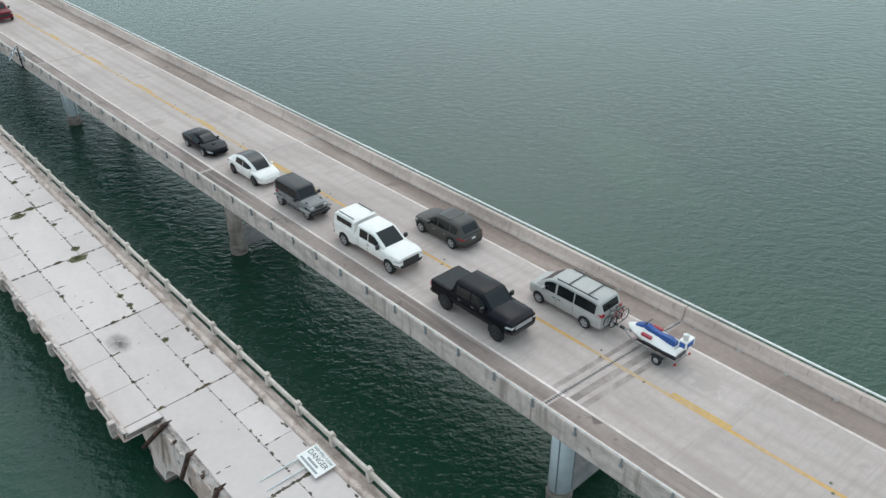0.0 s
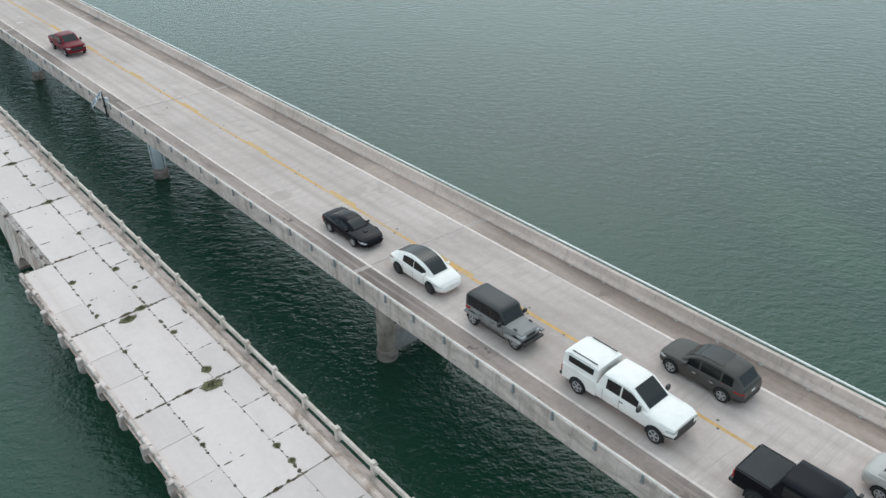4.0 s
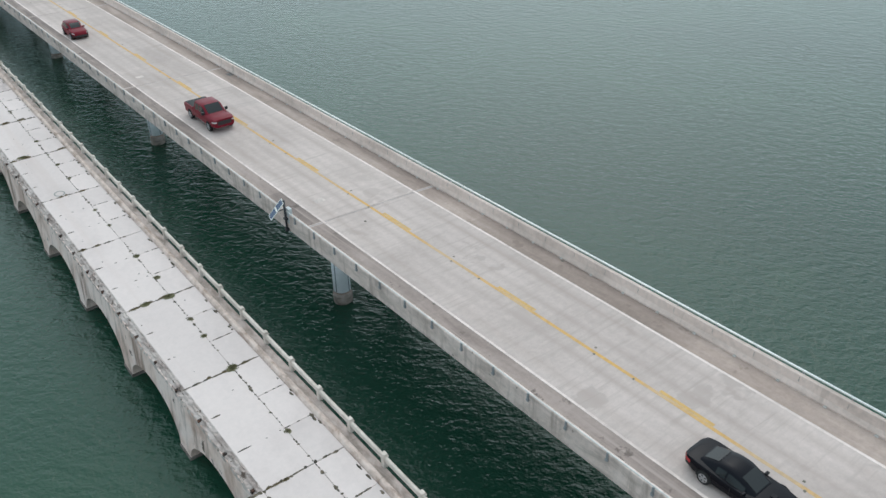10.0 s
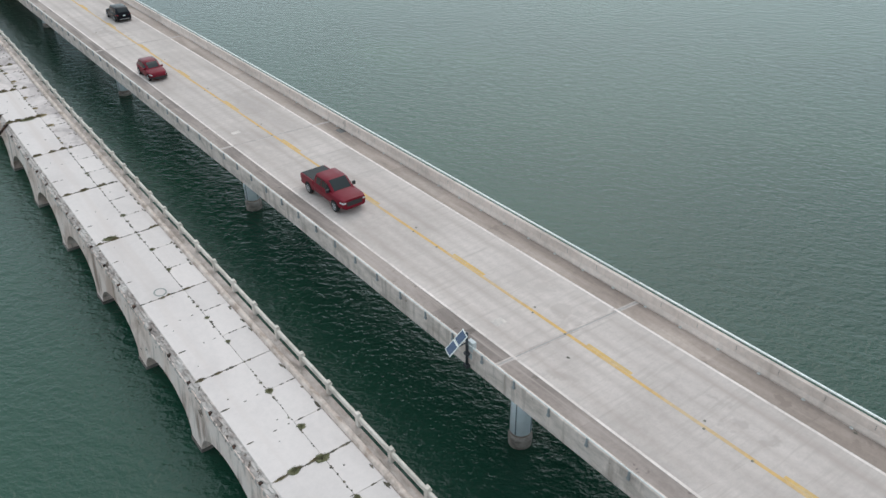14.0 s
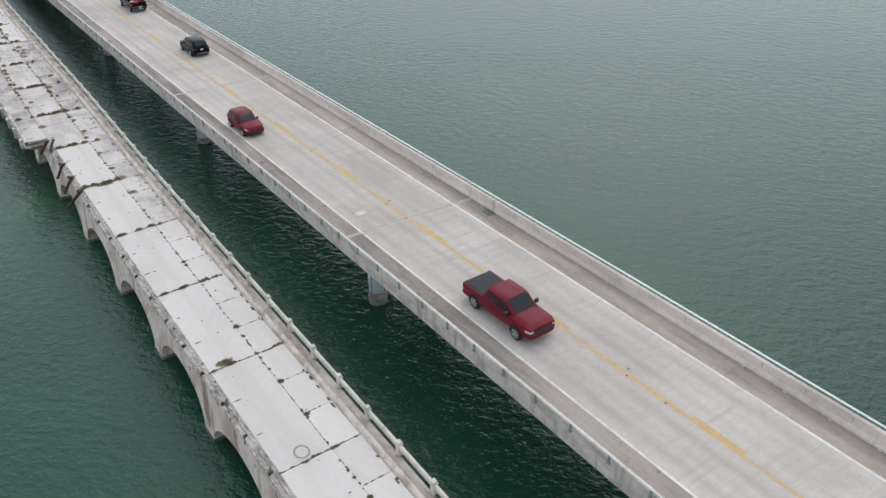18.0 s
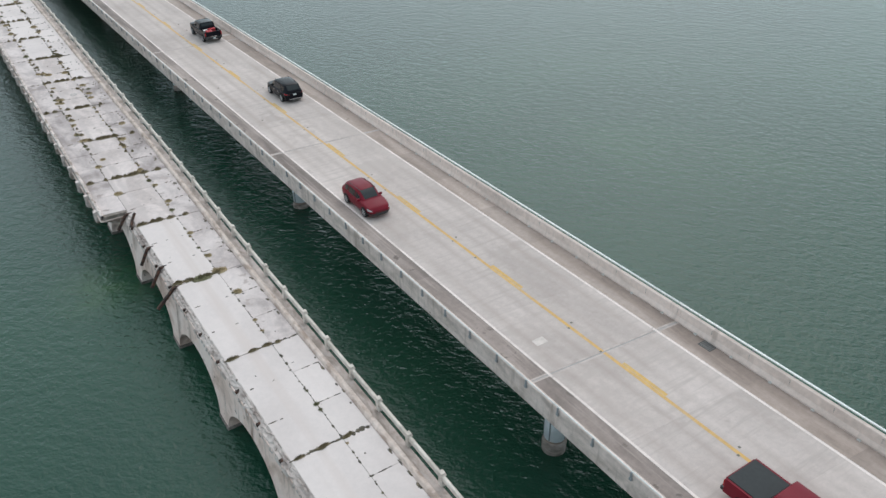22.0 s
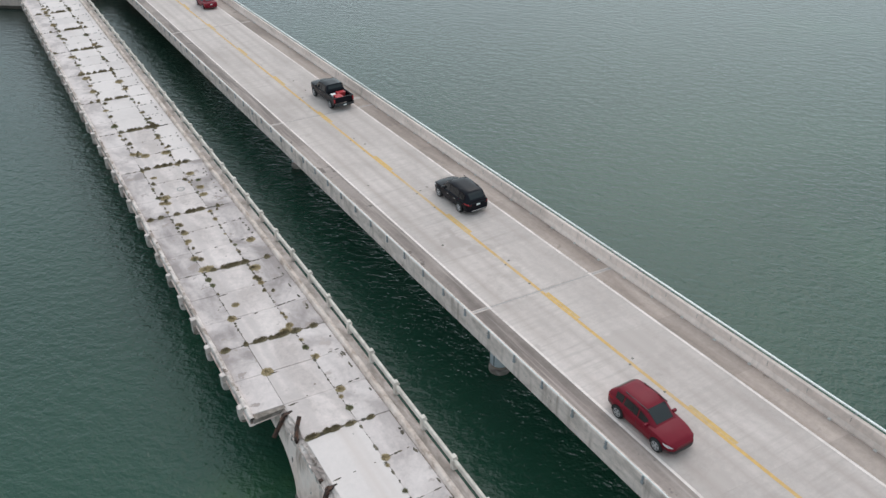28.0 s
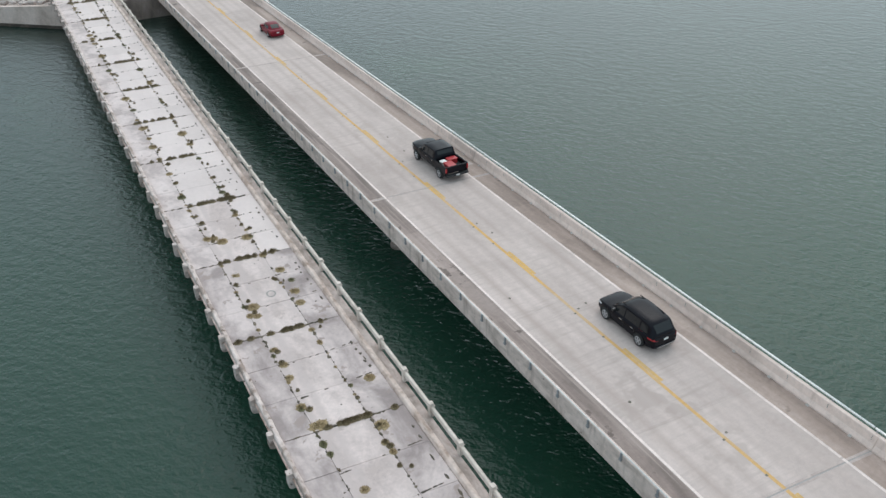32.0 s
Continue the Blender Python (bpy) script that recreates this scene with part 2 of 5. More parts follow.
def water_material():
    m, n, l, b = material("sea_water", 0.09)
    murk = noise_of(n, l, 0.012, 4, 0.6, (1, 0.6, 1), 0.6)
    col = ramp(n, l, murk, [(0.35, (0.010, 0.042, 0.027)), (0.5, (0.014, 0.053, 0.032)), (0.68, (0.023, 0.071, 0.039))])
    geo, sep, near = n.new("ShaderNodeNewGeometry"), n.new("ShaderNodeSeparateXYZ"), n.new("ShaderNodeMapRange")
    l.new(geo.outputs["Position"], sep.inputs[0])
    l.new(sep.outputs["Y"], near.inputs["Value"])
    near.inputs["From Min"].default_value, near.inputs["From Max"].default_value = 105.0, 220.0
    # greyer towards the shore; the bridges' dark reflection is put into the colour too
    col = mix(n, l, col, (0.012, 0.027, 0.0205), near.outputs[0])
    shoal = ramp(n, l, noise_of(n, l, 0.045, 3, 0.55, (1, 0.7, 1), 0.5), [(0.58, grey(0.0)), (0.74, grey(0.35))])
    col = mix(n, l, col, (0.030, 0.085, 0.04), shoal)
    gap, reach = n.new("ShaderNodeVectorMath"), n.new("ShaderNodeMapRange")
    gap.operation = "DISTANCE"
    gap.inputs[1].default_value = (-20.0, 109.0, 0)
    l.new(geo.outputs["Position"], gap.inputs[0])
    l.new(gap.outputs["Value"], reach.inputs["Value"])
    reach.inputs["From Min"].default_value, reach.inputs["From Max"].default_value = 5.0, 0.5
    rubble = mix(n, l, (0.0, 0.0, 0.0), ramp(n, l, noise_of(n, l, 0.5, 4, 0.65), [(0.35, grey(0.15)), (0.65, grey(0.55))]), reach.outputs[0])
    col = mix(n, l, col, (0.06, 0.115, 0.045), rubble)
    l.new(col, b.inputs["Base Color"])
    b.inputs["IOR"].default_value = 1.36
    swell = bump(n, l, b, noise_of(n, l, 1.2, 2, 0.5, (0.7, 1.0, 1), 0.15, 52), 1.0, 0.115)
    rip = bump(n, l, b, noise_of(n, l, 2.6, 3, 0.55, (0.8, 1.0, 1), 0.15, 44), 1.0, 0.08, swell)
    bump(n, l, b, noise_of(n, l, 5.0, 3, 0.5, (0.85, 1.0, 1), 0.2, 60), 0.9, 0.04, rip)
    return m


WATER = water_material()

# ---- plan ----
XC = 0.0                       # the road's middle
GUTTER, OUTER = 5.2, 5.6        # the barriers' feet and the deck's edges, from the middle
SKEW = -0.075                   # the cross joints run a little aslant
JOINTS = [-97.0, -62.5, -27.75, 6.15, 41.3, 76.7, 111.3, 145.5, 180.2, 215.0, 250.0, 285.0]
ODECK = 4.47                    # the old deck's height over the water
OEDGE, OCURB, ORAIL = -16.9, -12.45, -11.53
SPAN, PIER0 = 9.18, 35.0
OLD_Y = [PIER0 + SPAN * k for k in range(-9, 9)] + [PIER0 + SPAN * 8 + 8.83 * k for k in range(1, 14)]
WIDE = ((-11.5, 25.82), (111.38, 300.0))  # where the old deck's outer strip still stands


def outer_x(y):
    return -18.95 if y < 60 else -18.75


def rail_x(y):
    """The far spans' kerb and railing stand a little further out."""
    u = min(1.0, max(0.0, (y - 95) / 30))
    return 0.27 * u * u * (3 - 2 * u)


def aslant(x, y):
    return -0.1 * (x + 14.5) if y > 104 else 0.0


def wide(y):
    return any(a - 0.1 < y < b + 0.1 for a, b in WIDE)


def road_z(y):
    v = (y - 130) / 100
    return 5.27 - 2.37 * v - 0.03 * v ** 2 + 0.08 * v ** 3


# ---- mesh tools ----
def mesh_of(name, verts, faces, mat, smooth=False):
    me = bpy.data.meshes.new(name)
    me.from_pydata([tuple(v) for v in verts], [], faces)
    me.materials.append(mat)
    if smooth:
        me.polygons.foreach_set("use_smooth", [True] * len(me.polygons))
    me.update()
    return me


def child(name, me, parent, label=""):
    ob = new(name, me)
    ob.parent = parent
    if label:
        ob["label"] = label
    return ob


def part(name, bm, mat, parent, label="", smooth=False):
    me = bpy.data.meshes.new(name)
    bm.normal_update()
    bm.to_mesh(me)
    bm.free()
    me.materials.append(mat)
    if smooth:
        me.polygons.foreach_set("use_smooth", [True] * len(me.polygons))
    return child(name, me, parent, label)


def thing(name, label, category, kind="", group="", at=(0, 0, 0), turn=0.0):
    ob = new(name)
    ob.location, ob.rotation_euler = at, (0, 0, radians(turn))
    return tagged(ob, label, category, group, kind)


def extruded(name, profile, ys, mat, lift=lambda y: 0.0, shift=lambda y: 0.0, skew=0.0):
    """A closed profile of (x, z), anticlockwise seen from -y, run along y; skew turns the ends across."""
    k, verts, faces = len(profile), [], []
    for y in ys:
        verts += [(x + shift(y), y + skew * x, z + lift(y + skew * x)) for x, z in profile]
    for s in range(len(ys) - 1):
        for i in range(k):
            j = (i + 1) % k
            faces.append((s * k + i, s * k + j, (s + 1) * k + j, (s + 1) * k + i))
    faces += [tuple(range(k))[::-1], tuple(range((len(ys) - 1) * k, len(ys) * k))]
    return mesh_of(name, verts, faces, mat)


def steps(a, b, d):
    n = max(1, round((b - a) / d))
    return [a + (b - a) * i / n for i in range(n + 1)]


def box(bm, x0, x1, y0, y1, z0, z1):
    v = [bm.verts.new(p) for p in ((x0, y0, z0), (x1, y0, z0), (x1, y1, z0), (x0, y1, z0), (x0, y0, z1), (x1, y0, z1), (x1, y1, z1), (x0, y1, z1))]
    for f in ((3, 2, 1, 0), (4, 5, 6, 7), (0, 1, 5, 4), (1, 2, 6, 5), (2, 3, 7, 6), (3, 0, 4, 7)):
        bm.faces.new([v[i] for i in f])
    return v


def boxed(x0, x1, y0, y1, z0, z1, soft=0.0):
    bm = bmesh.new()
    box(bm, x0, x1, y0, y1, z0, z1)
    if soft:
        bmesh.ops.bevel(bm, geom=bm.edges[:], offset=soft, segments=2, affect="EDGES", profile=0.6)
    return bm


def lathe(name, rings, mat, sides=24, smooth=True):
    """A turned solid about z from (radius, z) pairs, bottom up."""
    verts, faces = [], []
    for r, z in rings:
        verts += [(r * math.cos(2 * math.pi * i / sides), r * math.sin(2 * math.pi * i / sides), z) for i in range(sides)]
    for s in range(len(rings) - 1):
        for i in range(sides):
            j = (i + 1) % sides
            faces.append((s * sides + i, s * sides + j, (s + 1) * sides + j, (s + 1) * sides + i))
    faces += [tuple(range(sides))[::-1], tuple(range((len(rings) - 1) * sides, len(rings) * sides))]
    return mesh_of(name, verts, faces, mat, smooth)


# ---- water and land ----
wm = mesh_of("water", [(-1500, -1500, 0), (1500, -1500, 0), (1500, 1500, 0), (-1500, 1500, 0)], [(0, 1, 2, 3)], WATER)
tagged(new("water", wm), "rippled dark teal sea water under both bridges", "water", kind="structure")

shore = [(9.0, 218.4), (-17.5, 219.4), (-43.0, 242.0), (-120.0, 262.0), (-120.0, 420.0), (40.0, 420.0), (16.0, 262.0)]
outer = [(11.0, 214.0), (-17.5, 218.8), (-44.0, 241.2), (-124.0, 256.0), (-124.0, 424.0), (46.0, 424.0), (20.0, 262.0)]
k = len(shore)
gm = mesh_of("ground", [(x, y, 1.9) for x, y in shore] + [(x, y, -1.0) for x, y in outer], [tuple(range(k))[::-1]] + [(i, (i + 1) % k, k + (i + 1) % k, k + i) for i in range(k)], GROUND)
tagged(new("ground", gm), "pale gravel shore where both bridges reach land", "ground", kind="structure")

rnd = random.Random(11)
wall = thing("seawall", "stained concrete wing wall at the waterline", "wall", kind="structure")
a, b, d = Vector((-44, 241.0, 0)), Vector((-17.3, 218.4, 0)), Vector((0.36, 0.43, 0))
verts = [a, b, b + d, a + d, a + Vector((0, 0, 1.3)), b + Vector((0, 0, 3.3)), b + d + Vector((0, 0, 3.3)), a + d + Vector((0, 0, 1.3))]
for v in verts[:4]:
    v.z = -1
child("wing_wall", mesh_of("wing_wall", verts, [(3, 2, 1, 0), (4, 5, 6, 7), (0, 1, 5, 4), (1, 2, 6, 5), (2, 3, 7, 6), (3, 0, 4, 7)], WING), wall)
# abutment: the shade under the decks is put into its dark colour
part("abutment", boxed(-17.2, 7.5, 218.0, 218.6, -1, 3.0, 0.05), stained("abutment_concrete", (0.25, 0.235, 0.22), (0.16, 0.148, 0.138), (0.34, 0.32, 0.305), 0.6, (1, 1, 0.5)), wall, "stained abutment wall, darkened for the shade under the decks")
p = [(a - d * 0.12, b - d * 0.12)]
tide = [Vector((q.x, q.y, z)) for q in p[0] for z in (-1, 0.45)] + [Vector((q.x + d.x * 0.2, q.y + d.y * 0.2, z)) for q in p[0] for z in (-1, 0.4)]
child("tide_band", mesh_of("tide_band", tide, [(0, 2, 3, 1), (1, 3, 7, 5), (0, 1, 5, 4), (2, 6, 7, 3)], TIDE), wall, "dark tide-stained foot of the wall")
bm = bmesh.new()
for i in range(240):
    u = rnd.random()
    x = -19.5 - 34 * u
    c = Vector((x + 1.3, 221.4 - 0.85 * (x + 18.6) + rnd.random() * 5, 1.7 + 0.9 * (1 - u) + rnd.uniform(-0.1, 0.3)))
    q = bmesh.ops.create_icosphere(bm, subdivisions=1, radius=rnd.uniform(0.25, 0.6))
    sc = Vector((rnd.uniform(0.7, 1.3), rnd.uniform(0.7, 1.3), rnd.uniform(0.5, 0.9)))
    for v in q["verts"]:
        v.co = c + Vector([p * s * rnd.uniform(0.8, 1.15) for p, s in zip(v.co, sc)])
me = bpy.data.meshes.new("riprap")
bm.to_mesh(me)
bm.free()
me.materials.append(ROCK)
tagged(new("riprap", me), "heap of pale broken rocks behind the wing wall", "rocks", kind="stuff")

# ---- the road bridge ----
RAIL_DULL = plain("weathered_rail", (0.68, 0.65, 0.62), 0.55, 0.0)
road = thing("road_bridge", "pale concrete two-lane highway bridge on round columns", "bridge", kind="structure")


def tube(name, radius, ys, x, z, mat, lift, sides=10):
    p = [(x + radius * math.cos(2 * math.pi * i / sides), z + radius * math.sin(2 * math.pi * i / sides)) for i in range(sides)]
    me = extruded(name, p, ys, mat, lift)
    me.polygons.foreach_set("use_smooth", [True] * len(me.polygons))
    return me


BARRIER = [(GUTTER + 0.002, -0.5), (OUTER, -0.5), (OUTER, 0.8), (OUTER - 0.03, 0.83), (OUTER - 0.2, 0.83), (OUTER - 0.23, 0.8), (OUTER - 0.29, 0.33), (GUTTER + 0.002, 0.09)]
for a, b in zip(JOINTS, JOINTS[1:]):
    ya, yb = a + 0.03, b - 0.03
    ys = steps(ya, yb, 9)
    cuts = steps(ya, yb, 5.9)
    for c0, c1 in zip(cuts, cuts[1:]):
        cs = [c0 + 0.002, c1 - 0.002]
        child("lane_slab", extruded("lane_slab", [(XC - 3.74, -0.3), (XC + 3.74, -0.3), (XC + 3.74, 0), (XC - 3.74, 0)], cs, LANE, road_z, skew=SKEW), road)
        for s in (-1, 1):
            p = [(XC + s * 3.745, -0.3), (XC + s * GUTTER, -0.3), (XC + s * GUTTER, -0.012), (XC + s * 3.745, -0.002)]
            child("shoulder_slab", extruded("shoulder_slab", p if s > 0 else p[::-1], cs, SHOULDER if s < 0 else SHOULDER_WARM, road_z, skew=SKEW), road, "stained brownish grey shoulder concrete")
    g0, g1 = (0.03 if q == JOINTS[2] else 0.007 for q in (a, b))
    yr = steps(a + g0, b - g1, 9)
    for s in (-1, 1):
        p = [(XC + s * x, z) for x, z in BARRIER]
        child("barrier", extruded("barrier", p if s > 0 else p[::-1], yr, PARAPET if s > 0 else FASCIA, road_z, skew=SKEW), road)
        child("barrier_rail", tube("barrier_rail", 0.055 if s > 0 else 0.035, ys, XC + s * (OUTER + 0.02), 0.98, RAIL_METAL if s > 0 else RAIL_DULL, road_z), road, "pale galvanised pipe rail")
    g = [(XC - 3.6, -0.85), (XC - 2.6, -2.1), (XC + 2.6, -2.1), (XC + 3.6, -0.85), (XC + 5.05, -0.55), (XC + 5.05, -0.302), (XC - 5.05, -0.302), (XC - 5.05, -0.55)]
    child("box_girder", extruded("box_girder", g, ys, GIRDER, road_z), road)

# rail brackets on the outer faces and their bolt plates inside
bm = boxed(-0.09, 0.0, -0.045, 0.045, 0.48, 0.95, 0.012)
box(bm, -0.10, -0.002, -0.075, 0.075, 0.46, 0.60)
first = part("rail_bracket", bm, plain("bracket_steel", (0.30, 0.30, 0.305), 0.6, 0.15), road, "grey steel rail bracket")
bm = boxed(-0.02, 0.0, -0.02, 0.02, 0.48, 0.52)
for z in (0.58, 0.68):
    box(bm, -0.02, 0.0, -0.02, 0.02, z, z + 0.04)
plate = part("bolt_plate", bm, plain("bolt_grey", (0.2, 0.19, 0.18), 0.7), road)
bm = boxed(-0.10, 0.02, -0.09, 0.09, 0.0, 0.05, 0.015)
box(bm, -0.03, 0.03, -0.06, 0.06, 0.05, 0.09)
scup = part("scupper_lip", bm, plain("scupper_concrete", (0.52, 0.48, 0.45), 0.8), road, "small pale scupper lip at the barrier foot")
y, n = -72.0, 0
while y < 252:
    c = scup if n == 0 else child("scupper_lip", scup.data, road)
    c.location = (XC + GUTTER, y + 0.9, road_z(y + 0.9) - 0.012)
    for o, xs, flip in ((first, XC - OUTER, 1), (first, XC + OUTER, -1), (plate, XC + OUTER - 0.262, 1)):
        c = o if n == 0 and (o is plate or flip == 1) else child(o.name, o.data, road)
        c.matrix_basis = Matrix.Translation((xs, y, road_z(y))) @ pose(0, 0, 0, 0, 0, 0 if flip == 1 else 180)
        if c is not o and o is first:
            c["label"] = "grey steel rail bracket"
    y, n = y + 2.475, n + 1

# road paint
for s in (-1, 1):
    w = [(XC + s * 3.66 - 0.075, 0.0), (XC + s * 3.66 + 0.075, 0.0), (XC + s * 3.66 + 0.075, 0.004), (XC + s * 3.66 - 0.075, 0.004)]
    for a, b in zip(JOINTS, JOINTS[1:]):
        child("edge_line", extruded("edge_line", w, steps(a + 0.05, b - 0.05, 9), WHITE_LINE, road_z), road, "white painted edge line")
for a, b in zip(JOINTS, JOINTS[1:]):
    w = [(-0.17, 0.0), (0.03, 0.0), (0.03, 0.004), (-0.17, 0.004)]
    child("centre_line", extruded("centre_line", w, steps(a + 0.05, b - 0.05, 9), YELLOW_LINE, road_z), road, "solid yellow centre line")
YELLOW_FADED = stained("faded_yellow_paint", (0.53, 0.385, 0.155), (0.48, 0.385, 0.21), (0.56, 0.39, 0.13), 1.2, (1, 0.5, 1))
for i in range(-8, 20):
    y = 25.0 + 11.83 * i
    w = [(0.05, 0.0), (0.25, 0.0), (0.25, 0.004), (0.05, 0.004)]
    child("centre_dash", extruded("centre_dash", w, [y, y + 3.1], YELLOW_FADED, road_z), road, "yellow passing dash beside the centre line")
mark = plain("marker_plastic", (0.14, 0.12, 0.09), 0.4)
bm = boxed(-0.06, 0.06, -0.06, 0.06, 0, 0.022, 0.008)
stud = part("road_stud", bm, mark, road)
spots_y = [(29.5 + 11.83 * i, -0.17) for i in range(-7, 18)] + [(32.1 + 11.83 * i, -0.2) for i in range(-7, 18)] + [(32.4 + 11.83 * i, 0.26) for i in range(-7, 18)]
for i, (y, x) in enumerate(spots_y):
    c = stud if i == 0 else child("road_stud", stud.data, road)
    c.location = (x, y, road_z(y))

# expansion joints
SEAL = plain("joint_seal", (0.33, 0.31, 0.295), 0.7)
BAND = stained("joint_band", (0.425, 0.40, 0.385), (0.37, 0.345, 0.33), (0.47, 0.445, 0.43), 1.2)
for y in JOINTS[1:-1]:
    child("joint_seal", extruded("joint_seal", [(XC - GUTTER, -0.3), (XC + GUTTER, -0.3), (XC + GUTTER, -0.006), (XC - GUTTER, -0.006)], [y - 0.029, y + 0.029], SEAL, road_z, skew=SKEW), road)
    for d in (-0.10, 0.10):
        p = [(XC - GUTTER, -0.03), (XC + GUTTER, -0.03), (XC + GUTTER, -0.008), (XC + 3.7, 0.003), (XC - 3.7, 0.003), (XC - GUTTER, -0.008)]
        child("joint_band", extruded("joint_band", p, [y + d - 0.065, y + d + 0.065], BAND, road_z, skew=SKEW), road, "brownish mortar band along the joint")
comb = plain("worn_steel", (0.22, 0.21, 0.20), 0.45, 0.6)
for i in range(66):
    x = XC - 5.1 + i * 0.155
    o = child("joint_finger", comb_mesh, road) if i else part("joint_finger", boxed(0, 0.07, -0.07, 0.07, -0.02, 0.010), DARK_METAL, road)
    comb_mesh = o.data
    o.location = (x, JOINTS[2] + SKEW * x, road_z(JOINTS[2]))

STAIN = stained("joint_stain", (0.32, 0.298, 0.285), (0.24, 0.222, 0.212), (0.41, 0.387, 0.374), 0.8)
for d, w in ((-1.25, 0.16), (-0.62, 0.2), (0.55, 0.14)):
    y = JOINTS[2] + d
    p = [(XC - 3.55, 0.0), (XC + 3.55, 0.0), (XC + 3.55, 0.003), (XC - 3.55, 0.003)]
    child("joint_band", extruded("joint_band", p, [y - w, y + w], STAIN, road_z, skew=SKEW), road, "dark brown stained mortar band")

# patches, grates and litter on the deck
PATCH = stained("patch_mortar", (0.52, 0.51, 0.49), (0.44, 0.43, 0.42), (0.56, 0.55, 0.53), 1.5)
for x, y, w, h in ((-2.27, 44.1, 0.75, 1.3), (-2.3, 79.2, 0.75, 1.0), (4.43, 147.5, 1.0, 0.5)):
    part("deck_patch", boxed(x - w / 2, x + w / 2, y - h / 2, y + h / 2, road_z(y) - 0.02, road_z(y + h / 2) + 0.012), PATCH, road, "pale mortar repair patch")
y = 73.85
g = thing("drain_grate", "dark steel drain grate let into the shoulder", "drain", at=(4.9, y, road_z(y)))
part("grate_frame", boxed(-0.28, 0.28, -0.42, 0.42, -0.03, 0.006), DARK_METAL, g)
for i in range(7):
    part("grate_bar", boxed(-0.24, 0.24, -0.36 + i * 0.11, -0.31 + i * 0.11, 0.0, 0.014), comb, g)

litter = [(-2.68, 130.06), (0.99, 127.27), (-2.36, 119.24), (-1.46, 39.78), (-3.82, 29.22), (5.0, 27.62), (1.31, 155.72), (1.28, 152.46), (0.5, 137.2)]
for i, (x, y) in enumerate(litter):
    r = random.Random(60 + i)
    bm = bmesh.new()
    bmesh.ops.create_icosphere(bm, subdivisions=1, radius=0.09)
    for v in bm.verts:
        v.co = Vector((v.co.x * r.uniform(0.6, 1.4), v.co.y * r.uniform(0.6, 1.6), max(0.0, v.co.z) * r.uniform(0.3, 0.8)))
    o = thing("road_scrap", "small dark scrap lying on the road", "scrap", group="scraps on the road", at=(x, y, road_z(y)))
    part("scrap", bm, mark, o)

# columns
FOOT = stained("column_foot", (0.30, 0.285, 0.265), (0.14, 0.128, 0.115), (0.42, 0.40, 0.38), 1.0, (1, 1, 2.5))
STRUT = stained("strut_concrete", (0.42, 0.44, 0.455), (0.33, 0.345, 0.355), (0.5, 0.52, 0.53), 0.7)
for n, y in enumerate(JOINTS[1:-1]):
    top = road_z(y) - 2.05
    if top < 1.1:
        continue
    col = lathe("column", [(0.60, -1.0), (0.60, top)], COLUMN_OLD if -20 < y < 20 else COLUMN)
    ring = 0.42 if y > 100 else 0.84     # the feet stand lower in the water further on
    foot = lathe("column_collar", [(0.70, -2.0), (0.70, ring - 0.64), (0.72, ring - 0.22), (0.66, ring - 0.04), (0.60, ring)], FOOT)
    for s in (-1, 1):
        o = child("column", col, road, "pale round concrete column")
        o.location = (XC + s * 2.5, y + 0.7, 0)
        if not -20 < y < 20 and top > ring + 1.0:
            jacket = child("column_jacket", lathe("column_jacket", [(0.61, ring + 0.16), (0.635, ring + 0.18), (0.635, top - 0.62), (0.605, top - 0.58)], JACKET), road, "pale bluish wrap round a column")
            jacket.location = (XC + s * 2.5, y + 0.7, 0)
            for turn in (200, 292):
                c, k = math.cos(math.radians(turn)), math.sin(math.radians(turn))
                part("seam", boxed(jacket.location.x + c * 0.63 - 0.03, jacket.location.x + c * 0.63 + 0.03, y + 0.7 + k * 0.63 - 0.03, y + 0.7 + k * 0.63 + 0.03, ring + 0.24, top - 0.68, 0.005), SEAM, road, "dark upright seam of the column wrap")
        o = child("column_collar", foot, road, "tide-darkened round column foot")
        o.location = (XC + s * 2.5, y + 0.7, 0)
    if y < 20:
        part("column_strut", boxed(XC - 2.1, XC + 2.1, y + 0.25, y + 1.15, 0.5, 1.9, 0.04), STRUT, road, "bluish grey cross strut between columns")

# ---- the old bridge ----
old = thing("old_bridge", "abandoned weathered concrete arch bridge with broken edge", "bridge", kind="structure")
rnd = random.Random(5)
TOP = ODECK
ys_all = (OLD_Y[0], OLD_Y[-1])
part("deck_bed", boxed(OEDGE + 0.03, OCURB + 0.4, *ys_all, TOP - 0.75, TOP - 0.045), GROUT, old, "dirt-filled bed under the deck slabs")
for a, b in WIDE:
    OCANT = outer_x(a)
    part("deck_bed", boxed(OCANT + 0.03, OEDGE + 0.029, a, min(b, ys_all[1]), TOP - 0.3, TOP - 0.045), GROUT, old)
STRIPS = ((OEDGE, -14.058), (-14.042, OCURB + 0.1))


def slab(x0, x1, y0, y1, mat, drop=0.0):
    j = [rnd.uniform(-0.012, 0.012) for _ in range(8)]
    bm = bmesh.new()
    v = box(bm, x0, x1, y0, y1, TOP - 0.2, TOP - drop)
    for i, p in enumerate(v):
        p.co.y += j[-i] + aslant(p.co.x, y0)
        p.co.x += j[i] + (rail_x(y0) if p.co.x > -13 else 0.0)
        p.co.z += rnd.uniform(-0.008, 0.004)
    bmesh.ops.bevel(bm, geom=[e for e in bm.edges if e.verts[0].co.z > TOP - 0.1 and e.verts[1].co.z > TOP - 0.1], offset=0.012, segments=1, affect="EDGES")
    return part("deck_slab", bm, mat, old)


